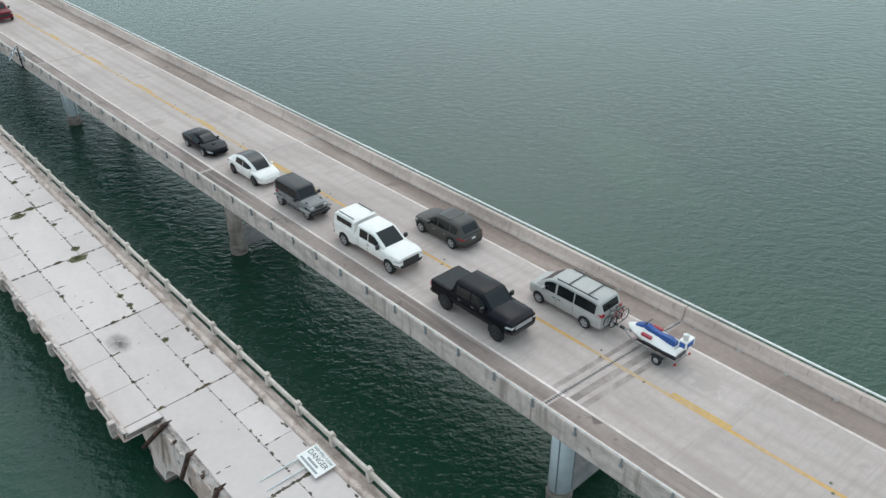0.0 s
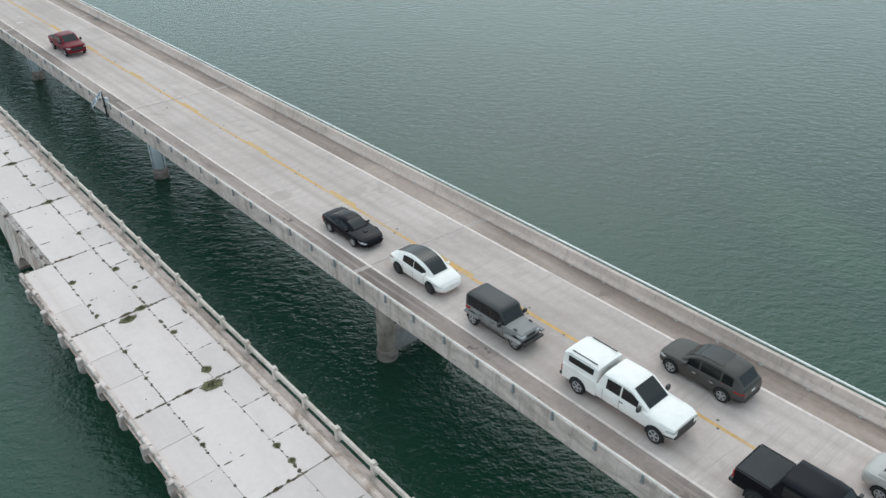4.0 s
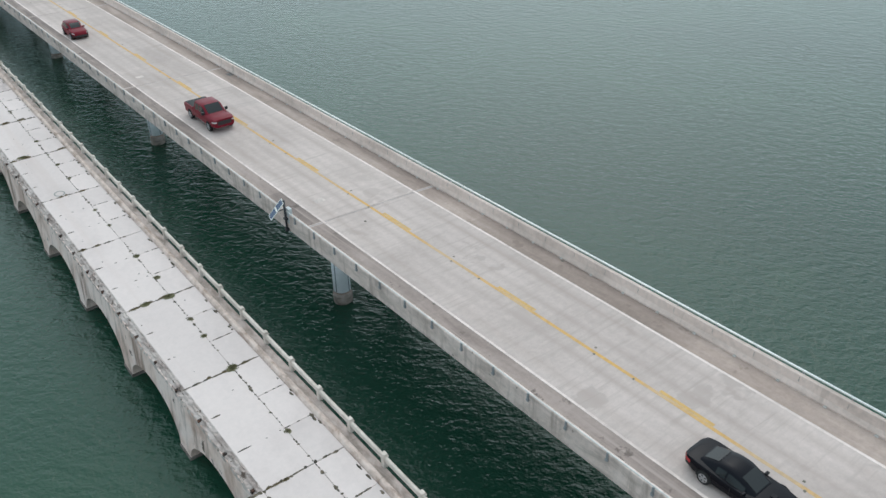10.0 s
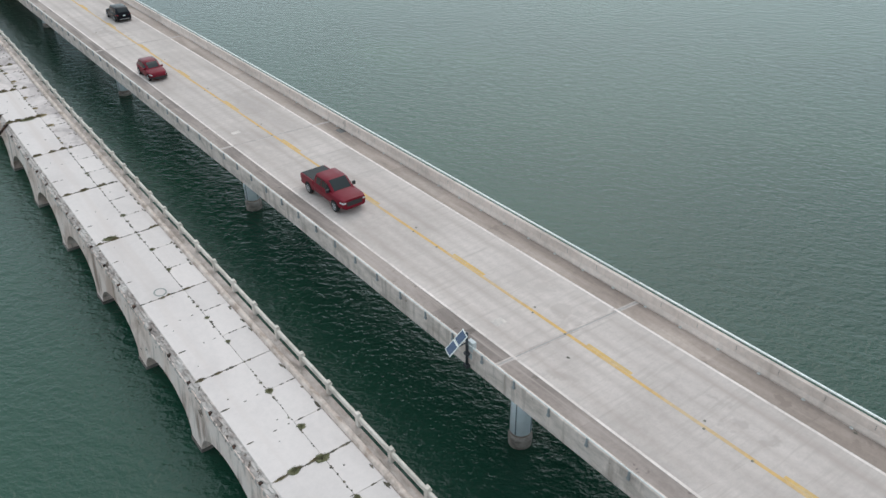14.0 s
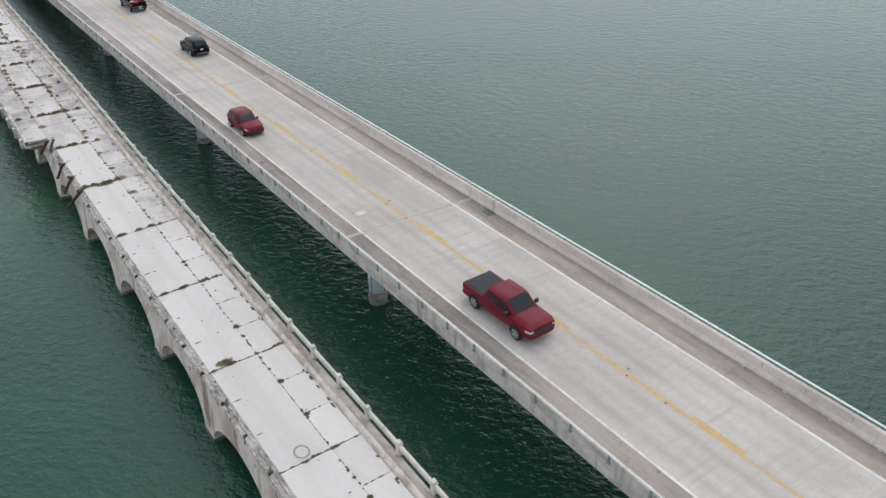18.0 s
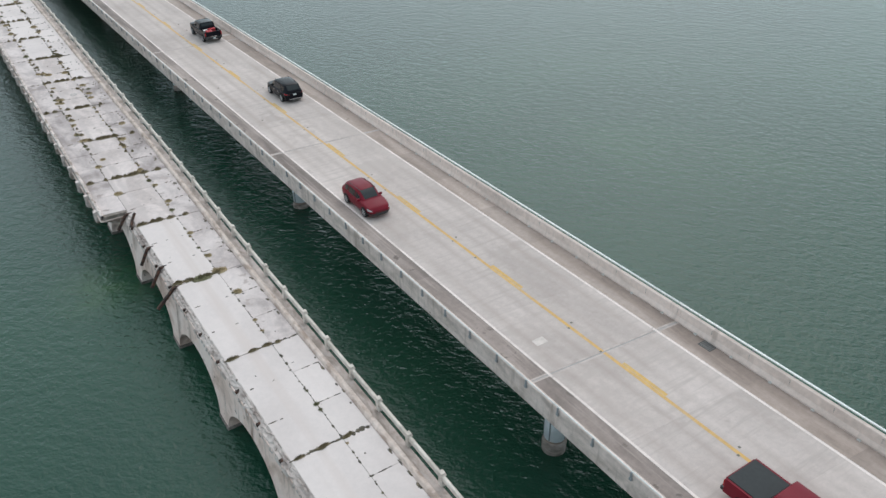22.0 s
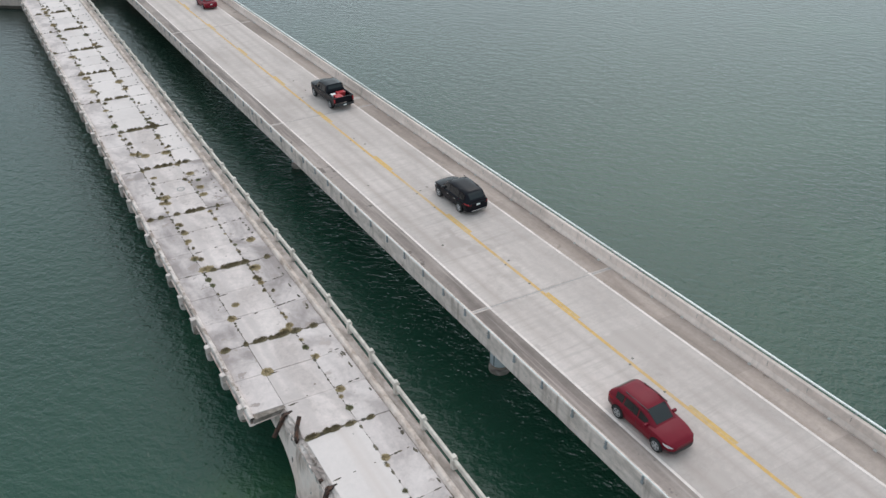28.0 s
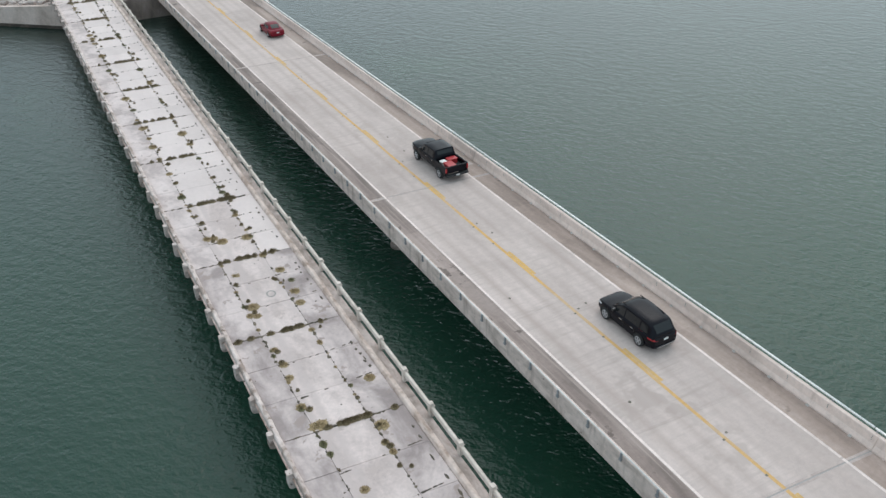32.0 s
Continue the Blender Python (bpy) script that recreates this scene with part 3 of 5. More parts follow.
for a, b in zip(OLD_Y, OLD_Y[1:]):
    third = (b - a) / 3
    for k in range(3):
        g0, g1 = (0.03 if k == 0 else 0.007), (0.03 if k == 2 else 0.007)
        y0, y1 = a + k * third + g0, a + (k + 1) * third - g1
        far = a > 100
        for x0, x1 in STRIPS:
            side = x0 > -15
            if not side and not far:
                if k == 0:
                    slab(x0, x1, a + 0.03, b - 0.03, OLD_DECK)
                continue
            mat = OLD_GREY if 113 < a < 142 and side else OLD_PALE if 88 < a < 113 and side else OLD_MID if 104 < a < 150 and not side else OLD_DECK
            slab(x0, x1, y0, y1, mat, rnd.uniform(0, 0.012))
        if wide((y0 + y1) / 2):
            slab(outer_x(a), OEDGE - 0.02, y0, y1, OLD_GREY if 105 < a < 142 else OLD_PALE if a > 142 else OLD_DECK, rnd.uniform(0, 0.012))

slab(outer_x(0), OEDGE - 0.02, -11.48, -10.94, OLD_DECK)

# arch ring, piers and spandrel walls
WALL_X, WALL_R = -17.3, -12.7
SPRING = 0.25


def arch_span(y0, y1):
    """Solid spandrel block with an elliptic tunnel, battered outwards towards the water."""
    mid, half = (y0 + y1) / 2, (y1 - y0) / 2 - 0.72
    crown = 2.3 if mid < 75 else 2.6
    pts = [(y0 + 0.001, -1.5), (mid - half, -1.5)] + [(mid - half * math.cos(math.pi * i / 20), SPRING + (crown - SPRING) * math.sin(math.pi * i / 20)) for i in range(21)] + [(mid + half, -1.5), (y1 - 0.001, -1.5)]
    top = TOP - 0.42
    verts, faces = [], []
    for y, z in pts:
        out = 0.42 * (1 - z / top)
        verts += [(WALL_X - out, y, z), (WALL_R + out, y, z), (WALL_X, y, top), (WALL_R, y, top)]
    n = len(pts)
    for i in range(n - 1):
        p, q = 4 * i, 4 * (i + 1)
        if pts[i + 1][0] - pts[i][0] > 1e-4:
            faces += [(p, p + 2, q + 2, q), (p + 1, q + 1, q + 3, p + 3)]
        faces += [(p, q, q + 1, p + 1), (p + 2, p + 3, q + 3, q + 2)]
    faces += [(0, 1, 3, 2), (4 * n - 4, 4 * n - 2, 4 * n - 1, 4 * n - 3)]
    return mesh_of("arch", verts, faces, OLD_WALL)


def pier_foot(y):
    bm = boxed(WALL_X - 0.47, WALL_R + 0.47, y - 0.76, y + 0.76, -2, 0.22, 0.04)
    return part("pier_foot", bm, COLLAR, old, "tide-darkened pier foot")


for a, b in zip(OLD_Y, OLD_Y[1:]):
    child("arch", arch_span(a, b), old)
for y in OLD_Y:
    pier_foot(y)


def rough_strip(name, rows, y0, y1, step, mat, jitter, seed, label=""):
    """A broken ledge: rows of (x, z) run along y with ragged jitter."""
    r = random.Random(seed)
    ys = steps(y0, y1, step)
    verts = [(x + r.uniform(-1, 1) * jitter * (0 < i < len(rows) - 1), y, z + r.uniform(-1, 1) * jitter * 0.8 * (0 < i < len(rows) - 1)) for y in ys for i, (x, z) in enumerate(rows)]
    k = len(rows)
    faces = [(s * k + i, (s + 1) * k + i, (s + 1) * k + i + 1, s * k + i + 1) for s in range(len(ys) - 1) for i in range(k - 1)]
    return child(name, mesh_of(name, verts, faces, mat), old, label)


LEDGE = stained("broken_ledge", (0.48, 0.445, 0.425), (0.29, 0.255, 0.24), (0.60, 0.58, 0.565), 1.3, (1, 0.6, 1), spots=(1.6, 0.61, (0.12, 0.095, 0.08)))
bare = [(OLD_Y[0], WIDE[0][0]), (WIDE[0][1], WIDE[1][0])]
for n, (a, b) in enumerate(bare):
    rough_strip("broken_ledge", [(OEDGE + 0.1, TOP - 0.05), (OEDGE - 0.03, TOP - 0.03), (OEDGE - 0.10, TOP - 0.14), (OEDGE - 0.17, TOP - 0.16), (OEDGE - 0.24, TOP - 0.3), (OEDGE - 0.36, TOP - 0.36), (WALL_X - 0.04, TOP - 0.62), (WALL_X + 0.1, TOP - 0.9)],
                a, b, 0.22, LEDGE, 0.05, 30 + n, "ragged concrete ledge where the outer deck broke off")
    y = a + 0.6
    while y < b:
        # dark blocks stand in for the shaded hollows of empty beam sockets
        o = part("beam_stub", boxed(WALL_X - 0.02, OEDGE - 0.1, y - 0.09, y + 0.09, TOP - 0.42, TOP - 0.24, 0.02), RUST, old, "dark rust-coloured block standing in for an empty beam socket")
        y += SPAN / 3

# the outer strip: ragged kerb beam, brackets and post stumps
BROKEN = stained("broken_kerb", (0.48, 0.45, 0.43), (0.27, 0.235, 0.21), (0.62, 0.60, 0.585), 1.3, (1, 0.6, 1), (0.38, 0.62), spots=(1.8, 0.6, (0.16, 0.13, 0.11)))
STUMP = stained("broken_post", (0.53, 0.505, 0.485), (0.36, 0.33, 0.308), (0.62, 0.60, 0.585), 1.6, (1, 1, 1), spots=(2.4, 0.62, (0.26, 0.22, 0.19)))
for n, (a, b) in enumerate(WIDE):
    b, OCANT = min(b, ys_all[1]), outer_x(a)
    rough_strip("kerb_beam", [(OCANT + 0.14, TOP - 0.2), (OCANT + 0.13, TOP + 0.09), (OCANT + 0.07, TOP + 0.14), (OCANT - 0.07, TOP + 0.14), (OCANT - 0.13, TOP + 0.08), (OCANT - 0.14, TOP - 0.2), (OCANT - 0.12, TOP - 0.42), (OCANT + 0.14, TOP - 0.42)],
                a, b, 0.25, BROKEN, 0.02, 50 + n, "worn edge beam with spalled concrete")
    part("outer_soffit", boxed(OCANT - 0.2, WALL_X + 0.1, a + 0.02, b - 0.02, TOP - 0.41, TOP - 0.29), OLD_WALL, old)
    y = a + 1.3
    while y < b - 0.2:
        p = [(WALL_X + 0.05, TOP - 0.42), (OCANT - 0.40, TOP - 0.36), (OCANT - 0.42, TOP - 0.82), (OCANT - 0.30, TOP - 0.93), (OCANT + 0.2, TOP - 1.0), (WALL_X + 0.05, TOP - 1.5)]
        child("bracket", extruded("bracket", p[::-1], [y - 0.21, y + 0.21], BROKEN), old)
        h = rnd.uniform(0.02, 0.16)
        bm = boxed(OCANT - 0.42, OCANT - 0.04, y - 0.18, y + 0.18, TOP - 0.5, TOP + 0.02 + h, 0.06)
        for v in bm.verts:
            v.co += Vector((rnd.uniform(-0.03, 0.03), rnd.uniform(-0.03, 0.03), rnd.uniform(-0.06, 0.02)))
        part("post_stump", bm, STUMP, old, "broken stump of a railing post")
        y += (SPAN if n == 0 else 8.83) / 3

# kerb walk and railing on the other side
for a, b in zip(OLD_Y, OLD_Y[1:]):
    p = [(-12.0, TOP - 0.2), (-11.55, TOP - 0.2), (-11.53, TOP + 0.09), (-11.56, TOP + 0.12), (-11.7, TOP + 0.12), (-12.0, TOP + 0.10)]
    child("kerb_walk", extruded("kerb_walk", p, [a + 0.01, b - 0.01], OLD_CURB, shift=rail_x), old, "grey-brown walk behind the kerb")
    for k in range(3):
        y0, y1 = a + k * (b - a) / 3, a + (k + 1) * (b - a) / 3
        p = [(OCURB + 0.105, TOP - 0.2), (-12.004, TOP - 0.2), (-12.004, TOP + 0.16), (-12.03, TOP + 0.19), (-12.2, TOP + 0.19), (-12.25, TOP + 0.16), (OCURB + 0.12, TOP + 0.02)]
        child("kerb_stone", extruded("kerb_stone", p, [y0 + 0.012, y1 - 0.012], KERB_EDGE, shift=rail_x), old, "pale brown-stained kerb stone")
    part("edge_girder", boxed(-12.2 + rail_x(a), -11.6 + rail_x(a), a + 0.01, b - 0.01, TOP - 0.75, TOP - 0.202), OLD_WALL, old)
bm = boxed(-0.13, 0.13, -0.14, 0.14, 0.16, 1.0, 0.03)
box(bm, -0.16, 0.16, -0.17, 0.17, 0.86, 0.92)
box(bm, -0.12, 0.12, -0.13, 0.13, 1.0, 1.05)
post = part("rail_post", bm, OLD_RAIL, old, "grey-green painted concrete rail post")
y, n, posts = -13.4 - 11 * SPAN / 3, 0, []
while y < ys_all[1]:
    o = post if n == 0 else child("rail_post", post.data, old, "grey-green painted concrete rail post")
    o.location = (ORAIL + rail_x(y), y, TOP)
    posts.append(y)
    y, n = y + SPAN / 3, n + 1
for a, b in zip(posts, posts[1:]):
    p = [(-0.09, 0.64), (0.07, 0.64), (0.09, 0.68), (0.09, 0.86), (0.05, 0.90), (-0.05, 0.90), (-0.09, 0.86)]
    child("top_rail", extruded("top_rail", [(ORAIL + x, z + TOP) for x, z in p], [a + 0.125, b - 0.125], OLD_RAIL, shift=rail_x), old)

# bent steel hanging from the broken edge
def bent_bar(pts, w, t):
    bm = bmesh.new()
    prev = None
    for i, p in enumerate(pts):
        p = Vector(p)
        d = (Vector(pts[min(i + 1, len(pts) - 1)]) - Vector(pts[max(i - 1, 0)])).normalized()
        side = d.cross(Vector((0.3, 1, 0.2))).normalized()
        up = d.cross(side)
        ring = [bm.verts.new(p + side * a * w + up * b * t) for a, b in ((-1, -1), (1, -1), (1, -0.4), (-0.5, -0.4), (-0.5, 0.4), (1, 0.4), (1, 1), (-1, 1))]
        if prev:
            for j in range(8):
                bm.faces.new((prev[j], prev[(j + 1) % 8], ring[(j + 1) % 8], ring[j]))
        else:
            bm.faces.new(ring[::-1])
        prev = ring
    bm.faces.new(prev)
    return part("hanging_beam", bm, RUST, old, "bent rusty steel beam hanging from the edge")


for y, dx, dz, lean in ((-12.1, 0.95, 1.2, 0.3), (-14.9, 0.5, 1.3, -0.2), (-17.9, 0.5, 1.0, -0.2), (-20.7, 0.5, 1.4, 0.2), (110.9, 0.6, 1.1, -0.3), (105.1, 0.5, 1.2, -0.3), (102.1, 0.65, 1.3, -0.4), (99.2, 1.0, 1.2, -0.3)):
    x, dz = OEDGE - 0.1, dz * 0.6
    bent_bar([(x + 0.3, y, TOP - 0.10), (x - 0.16, y, TOP - 0.07), (x - 0.24, y + lean * 0.1, TOP - 0.16), (x - 0.3 - dx * 1.15, y + lean, TOP - 0.35 - dz)], 0.10, 0.085)
    bent_bar([(x + 0.2, y + 0.25, TOP - 0.14), (x - 0.2, y + 0.27, TOP - 0.2), (x - 0.28 - dx * 0.3, y + 0.3 + lean * 0.5, TOP - 0.3 - dz * 0.6)], 0.025, 0.02)
bent_bar([(OEDGE + 0.25, 109.9, TOP + 0.42), (OEDGE - 0.1, 109.5, TOP + 0.12), (OEDGE - 0.4, 108.9, TOP - 0.12)], 0.09, 0.07)

# painted rings and the scorch mark
for x, y, r in ((-15.4, 63.2, 0.42), (-15.0, 139.0, 0.3)):
    verts = [(x + q * math.cos(t) , y + q * 1.2 * math.sin(t), TOP + 0.006) for q in (r, r * 0.76) for t in [2 * math.pi * i / 28 for i in range(28)]]
    child("painted_ring", mesh_of("painted_ring", verts, [(i, (i + 1) % 28, 28 + (i + 1) % 28, 28 + i) for i in range(28)], plain("ring_paint", (0.26, 0.255, 0.235), 0.8)), old, "faded painted ring on the slab")
m, n, l, b = material("scorch", 0.9)
tc, gr = n.new("ShaderNodeTexCoord"), n.new("ShaderNodeTexGradient")
gr.gradient_type = "SPHERICAL"
l.new(tc.outputs["Object"], gr.inputs["Vector"])
b.inputs["Base Color"].default_value = (0.12, 0.11, 0.105, 1)
mul = n.new("ShaderNodeMath")
mul.operation = "MULTIPLY"
l.new(gr.outputs["Fac"], mul.inputs[0])
l.new(ramp(n, l, noise_of(n, l, 2.5, 6, 0.75), [(0.3, grey(0.1)), (0.7, grey(1.0))]), mul.inputs[1])
l.new(mul.outputs[0], b.inputs["Alpha"])
verts = [(0, 0, 0)] + [(math.cos(2 * math.pi * i / 24), math.sin(2 * math.pi * i / 24), 0) for i in range(24)]
o = child("scorch_mark", mesh_of("scorch_mark", verts, [(0, 1 + i, 1 + (i + 1) % 24) for i in range(24)], m), old, "sooty scorch mark on the slab")
o.location, o.scale = (-16.1, -3.9, TOP + 0.012), (0.75, 1.25, 1)

# ---- weeds in the old deck's joints ----
def leaf_material(name, a, b, c):
    m, n, l, bs = material(name, 0.75)
    l.new(ramp(n, l, noise_of(n, l, 9.0, 5, 0.7), [(0.3, a), (0.5, b), (0.7, c)]), bs.inputs["Base Color"])
    return m


WEED = leaf_material("weed_leaves", (0.075, 0.07, 0.032), (0.14, 0.125, 0.058), (0.20, 0.17, 0.09))
DRY = leaf_material("dry_weed_leaves", (0.20, 0.135, 0.066), (0.35, 0.25, 0.135), (0.21, 0.165, 0.08))


def tuft(seed, mat, count=240, spread=0.5):
    """A low leafy mound with blades that grow out of it."""
    r = random.Random(seed)
    verts, faces, rings, around = [Vector((0, 0, 0.10))], [], 5, 16
    for k in range(1, rings + 1):
        for i in range(around):
            q = spread * k / rings * r.uniform(0.86, 1.12)
            a = 2 * math.pi * (i + r.uniform(-0.2, 0.2)) / around
            verts.append(Vector((q * math.cos(a), q * math.sin(a), -0.03 if k == rings else 0.10 * (1 - (k / rings) ** 2) * r.uniform(0.4, 1.5))))
    for i in range(around):
        j = (i + 1) % around
        faces.append((0, 1 + i, 1 + j))
        for k in range(rings - 1):
            p = 1 + k * around
            faces.append((p + i, p + around + i, p + around + j, p + j))
    roots = len(verts)
    for i in range(count):
        root = r.randrange(roots)
        base, yaw, lean, w = verts[root], r.uniform(0, 6.28), r.uniform(0.02, 0.06), r.uniform(0.012, 0.028)
        h = r.uniform(0.05, 0.24) * (1.1 - base.length / spread * 0.7)
        tip = base + Vector((lean * math.cos(yaw), lean * math.sin(yaw), h))
        side = Vector((-math.sin(yaw), math.cos(yaw), 0)) * w
        mid = base.lerp(tip, 0.55) + Vector((0, 0, 0.02))
        k = len(verts)
        verts += [mid + side, tip, mid - side]
        faces.append((root, k, k + 1, k + 2))
    return mesh_of("weed_clump", verts, faces, mat)


TUFTS = [tuft(i, WEED if i < 3 else DRY) for i in range(5)]
rnd = random.Random(21)
count = [0]


def weed(x, y, size, dry=False, stretch=1.0, turn=None):
    o = new("weed_clump", TUFTS[rnd.randrange(3, 5) if dry else rnd.randrange(3)])
    size *= 1.05
    o.location, o.scale = (x, y, TOP - 0.02), (size * stretch, size, size * rnd.uniform(0.6, 0.9))
    o.rotation_euler = (0, 0, turn if turn is not None else 0.0)
    count[0] += 1
    tagged(o, "dry brownish weed clump rooted in a deck joint" if dry else "low olive green weed clump rooted in a deck joint", "weed", "weeds in the old deck joints")


WEEDS_FIRST = ((-16.67, 22.5, 0.62, 1), (-13.85, 22.2, 0.6, 1), (-13.75, 19.2, 0.45, 1), (-16.75, 19.2, 0.35, 1), (-16.85, 13.2, 0.45, 1), (-13.9, 13.0, 0.55, 1), (-14.0, 8.5, 0.75, 1), (-14.4, 7.1, 1.0, 1.5), (-15.5, 16.1, 0.8, 1.7), (-14.4, 16.7, 0.6, 1.6), (-16.9, 10.1, 0.35, 1), (-16.8, 17.8, 0.4, 1), (-16.85, 3.3, 0.4, 1), (-14.0, -0.65, 0.5, 1), (-14.05, 0.75, 0.5, 1), (-13.9, -5.5, 0.5, 1), (-14.05, 28.6, 0.5, 1))
WEEDS_MIDDLE = ((-14.15, 44.1, 0.7, 1.4), (-15.65, 44.2, 0.6, 1.6), (-14.0, 50.2, 0.6, 1), (-13.9, 46.7, 0.55, 1), (-14.05, 40.9, 0.5, 1), (-14.1, 38.8, 0.5, 1), (-14.05, 35.0, 0.7, 1.2), (-13.95, 65.5, 0.5, 1), (-14.05, 58.7, 0.45, 1), (-14.0, 55.7, 0.4, 1), (-13.95, 68.7, 0.5, 1), (-15.9, 72.1, 0.7, 1.8), (-14.0, 74.9, 0.5, 1), (-14.05, 83.9, 0.5, 1))
WEEDS_BROKEN = ((-15.2, 99.2, 0.9, 2), (-13.9, 99.4, 0.85, 1.5), (-13.9, 101.7, 0.65, 1), (-13.95, 105.4, 0.6, 1), (-13.75, 96.4, 0.7, 1), (-13.8, 111.1, 0.65, 1), (-16.75, 114.6, 0.8, 1), (-14.5, 117.5, 0.75, 1.3), (-13.9, 114.4, 0.6, 1), (-16.25, 121.7, 0.6, 1))
WEEDS_LAST = ((-16.45, 138.2, 0.9, 1), (-16.5, 137.2, 0.6, 1), (-13.35, 139.8, 0.6, 1), (-13.6, 138.5, 0.8, 1), (-13.7, 137.2, 0.7, 1), (-13.6, 141.3, 0.75, 1), (-16.4, 142.1, 0.65, 1), (-16.6, 126.7, 0.85, 1.4), (-13.75, 125.1, 0.9, 1), (-12.8, 128.7, 0.7, 1), (-16.7, 130.9, 0.6, 1), (-16.6, 132.1, 0.6, 1), (-16.65, 133.6, 0.55, 1), (-16.0, 146.7, 0.9, 1), (-14.3, 146.4, 0.9, 1), (-16.4, 147.4, 0.7, 1))
for x, y, s, st in WEEDS_FIRST + WEEDS_MIDDLE + WEEDS_BROKEN + WEEDS_LAST:
    weed(x, y, s, y > 95 and rnd.random() < 0.92, st)
for a in OLD_Y[2:-1]:
    far = min(1.0, max(0.0, (a - 60) / 60))
    for x0 in (-14.05,) + ((OEDGE,) if wide(a + 1) else ()):
        for i in range(rnd.randrange(2, 4) + int(3 * far)):
            if count[0] < 290:
                weed(x0 + rnd.uniform(-0.08, 0.08), a + rnd.uniform(0.4, SPAN - 0.4), rnd.uniform(0.16, 0.34) + (0.5 if a < 150 else 0.75) * far * rnd.random() ** 1.3, rnd.random() < 0.7 * far, rnd.uniform(0.7, 1.0))

# rows of weeds across the deck at the pier joints
rv, rf, rr = [], [], random.Random(77)
for a in OLD_Y[2:-1]:
    far = min(1.0, max(0.0, (a - 60) / 50))
    left = outer_x(a) + 0.3 if wide(a) and wide(a - 1) else OEDGE + 0.2
    for i in range(int(3 + 10 * far)):
        src, k = TUFTS[rr.randrange(2, 5) if far > 0.5 else rr.randrange(3)], len(rv)
        sx, sy, x, y = rr.uniform(0.3, 0.9), rr.uniform(0.12, 0.26) + (0.26 if 110 < a < 160 else 0.14) * far, rr.uniform(left, -12.6) if rr.random() < 0.25 else rr.gauss(-15.4, 0.8), a + rr.uniform(-0.06, 0.06)
        x = max(left, min(-12.6, x))
        y += aslant(x, a + 5)
        rv += [(x + v.co.x * sx, y + v.co.y * sy, TOP - 0.02 + v.co.z * (0.5 + 0.5 * far)) for v in src.vertices]
        rf += [tuple(k + q for q in p.vertices) for p in src.polygons]
for a in OLD_Y:
    for i in range(11 if a > 140 else 7 if a > 112 else 0):
        src, k = TUFTS[rr.randrange(4)], len(rv)
        sx, x, y = rr.uniform(0.16, 0.5) * rr.uniform(0.6, 1.3), rr.choice((-16.75, -16.55, -14.0, -13.85)) + rr.gauss(0, 0.14), a + rr.uniform(0.2, 8.6)
        rv += [(x + v.co.x * sx, y + v.co.y * sx, TOP - 0.02 + v.co.z * 0.8) for v in src.vertices]
        rf += [tuple(k + q for q in p.vertices) for p in src.polygons]
m, n, l, b = material("joint_grass_leaves", 0.8)
l.new(ramp(n, l, noise_of(n, l, 5.0, 6, 0.75), [(0.3, (0.10, 0.075, 0.04)), (0.5, (0.20, 0.148, 0.08)), (0.7, (0.28, 0.21, 0.125))]), b.inputs["Base Color"])
tagged(new("joint_grass", mesh_of("joint_grass", rv, rf, m)), "rows of brownish green weeds across the slab joints", "weeds", kind="stuff")

bm_verts, bm_faces = [], []


def dirt(x, y, rx, ry, r):
    """A low ragged mound of dirt and moss."""
    k, n = len(bm_verts), 9
    bm_verts.append((x, y, TOP + 0.035))
    for i in range(n):
        q, a = r.uniform(0.6, 1.15), 2 * math.pi * i / n
        bm_verts.append((x + rx * q * math.cos(a), y + ry * q * math.sin(a), TOP - 0.012))
    bm_faces.extend((k, k + 1 + i, k + 1 + (i + 1) % n) for i in range(n))


for a in OLD_Y[1:-1]:
    left = outer_x(a) + 0.2 if wide(a) and wide(a - 1) else OEDGE + 0.1
    heavy = rnd.random() * (0.45 if a > 100 else 1.0)
    x = left
    while x < -12.4:
        if rnd.random() < 0.45 + 0.5 * heavy:
            dirt(x, a + aslant(x, a + 5) + rnd.uniform(-0.03, 0.03), rnd.uniform(0.12, 0.35), rnd.uniform(0.06, 0.12) + 0.11 * heavy * rnd.random(), rnd)
        x += 0.28
    for k in range(1, 3):
        y = a + k * (SPAN if a < 108 else 8.83) / 3
        dirt(OEDGE + rnd.uniform(0.2, 0.5), y, rnd.uniform(0.15, 0.4), rnd.uniform(0.05, 0.1), rnd)
        for i in range(rnd.randrange(3, 7)):
            dirt(rnd.uniform(-14.0, -12.5), y, rnd.uniform(0.08, 0.25), rnd.uniform(0.03, 0.08), rnd)
        for i in range(rnd.randrange(0, 4)):
            dirt(rnd.uniform(-16.8, -14.1), y + rnd.uniform(-0.04, 0.04), rnd.uniform(0.05, 0.2), rnd.uniform(0.02, 0.06), rnd)
        for i in range(3):
            dirt(rnd.uniform(-12.5, -12.36), y + rnd.uniform(-1.5, 1.5), rnd.uniform(0.05, 0.12), rnd.uniform(0.1, 0.35), rnd)
    for x0 in (-14.05,) + ((OEDGE,) if wide(a + 1) else ()):
        for i in range(24):
            q = rnd.random() ** 2
            dirt(x0 + rnd.uniform(-0.04, 0.04), a + rnd.uniform(0, SPAN), 0.035 + 0.10 * q, 0.07 + 0.22 * q * rnd.random(), rnd)
    for i in range(3):
        dirt(rnd.uniform(left, -12.5), a + rnd.uniform(0, SPAN), rnd.uniform(0.03, 0.08), rnd.uniform(0.03, 0.08), rnd)
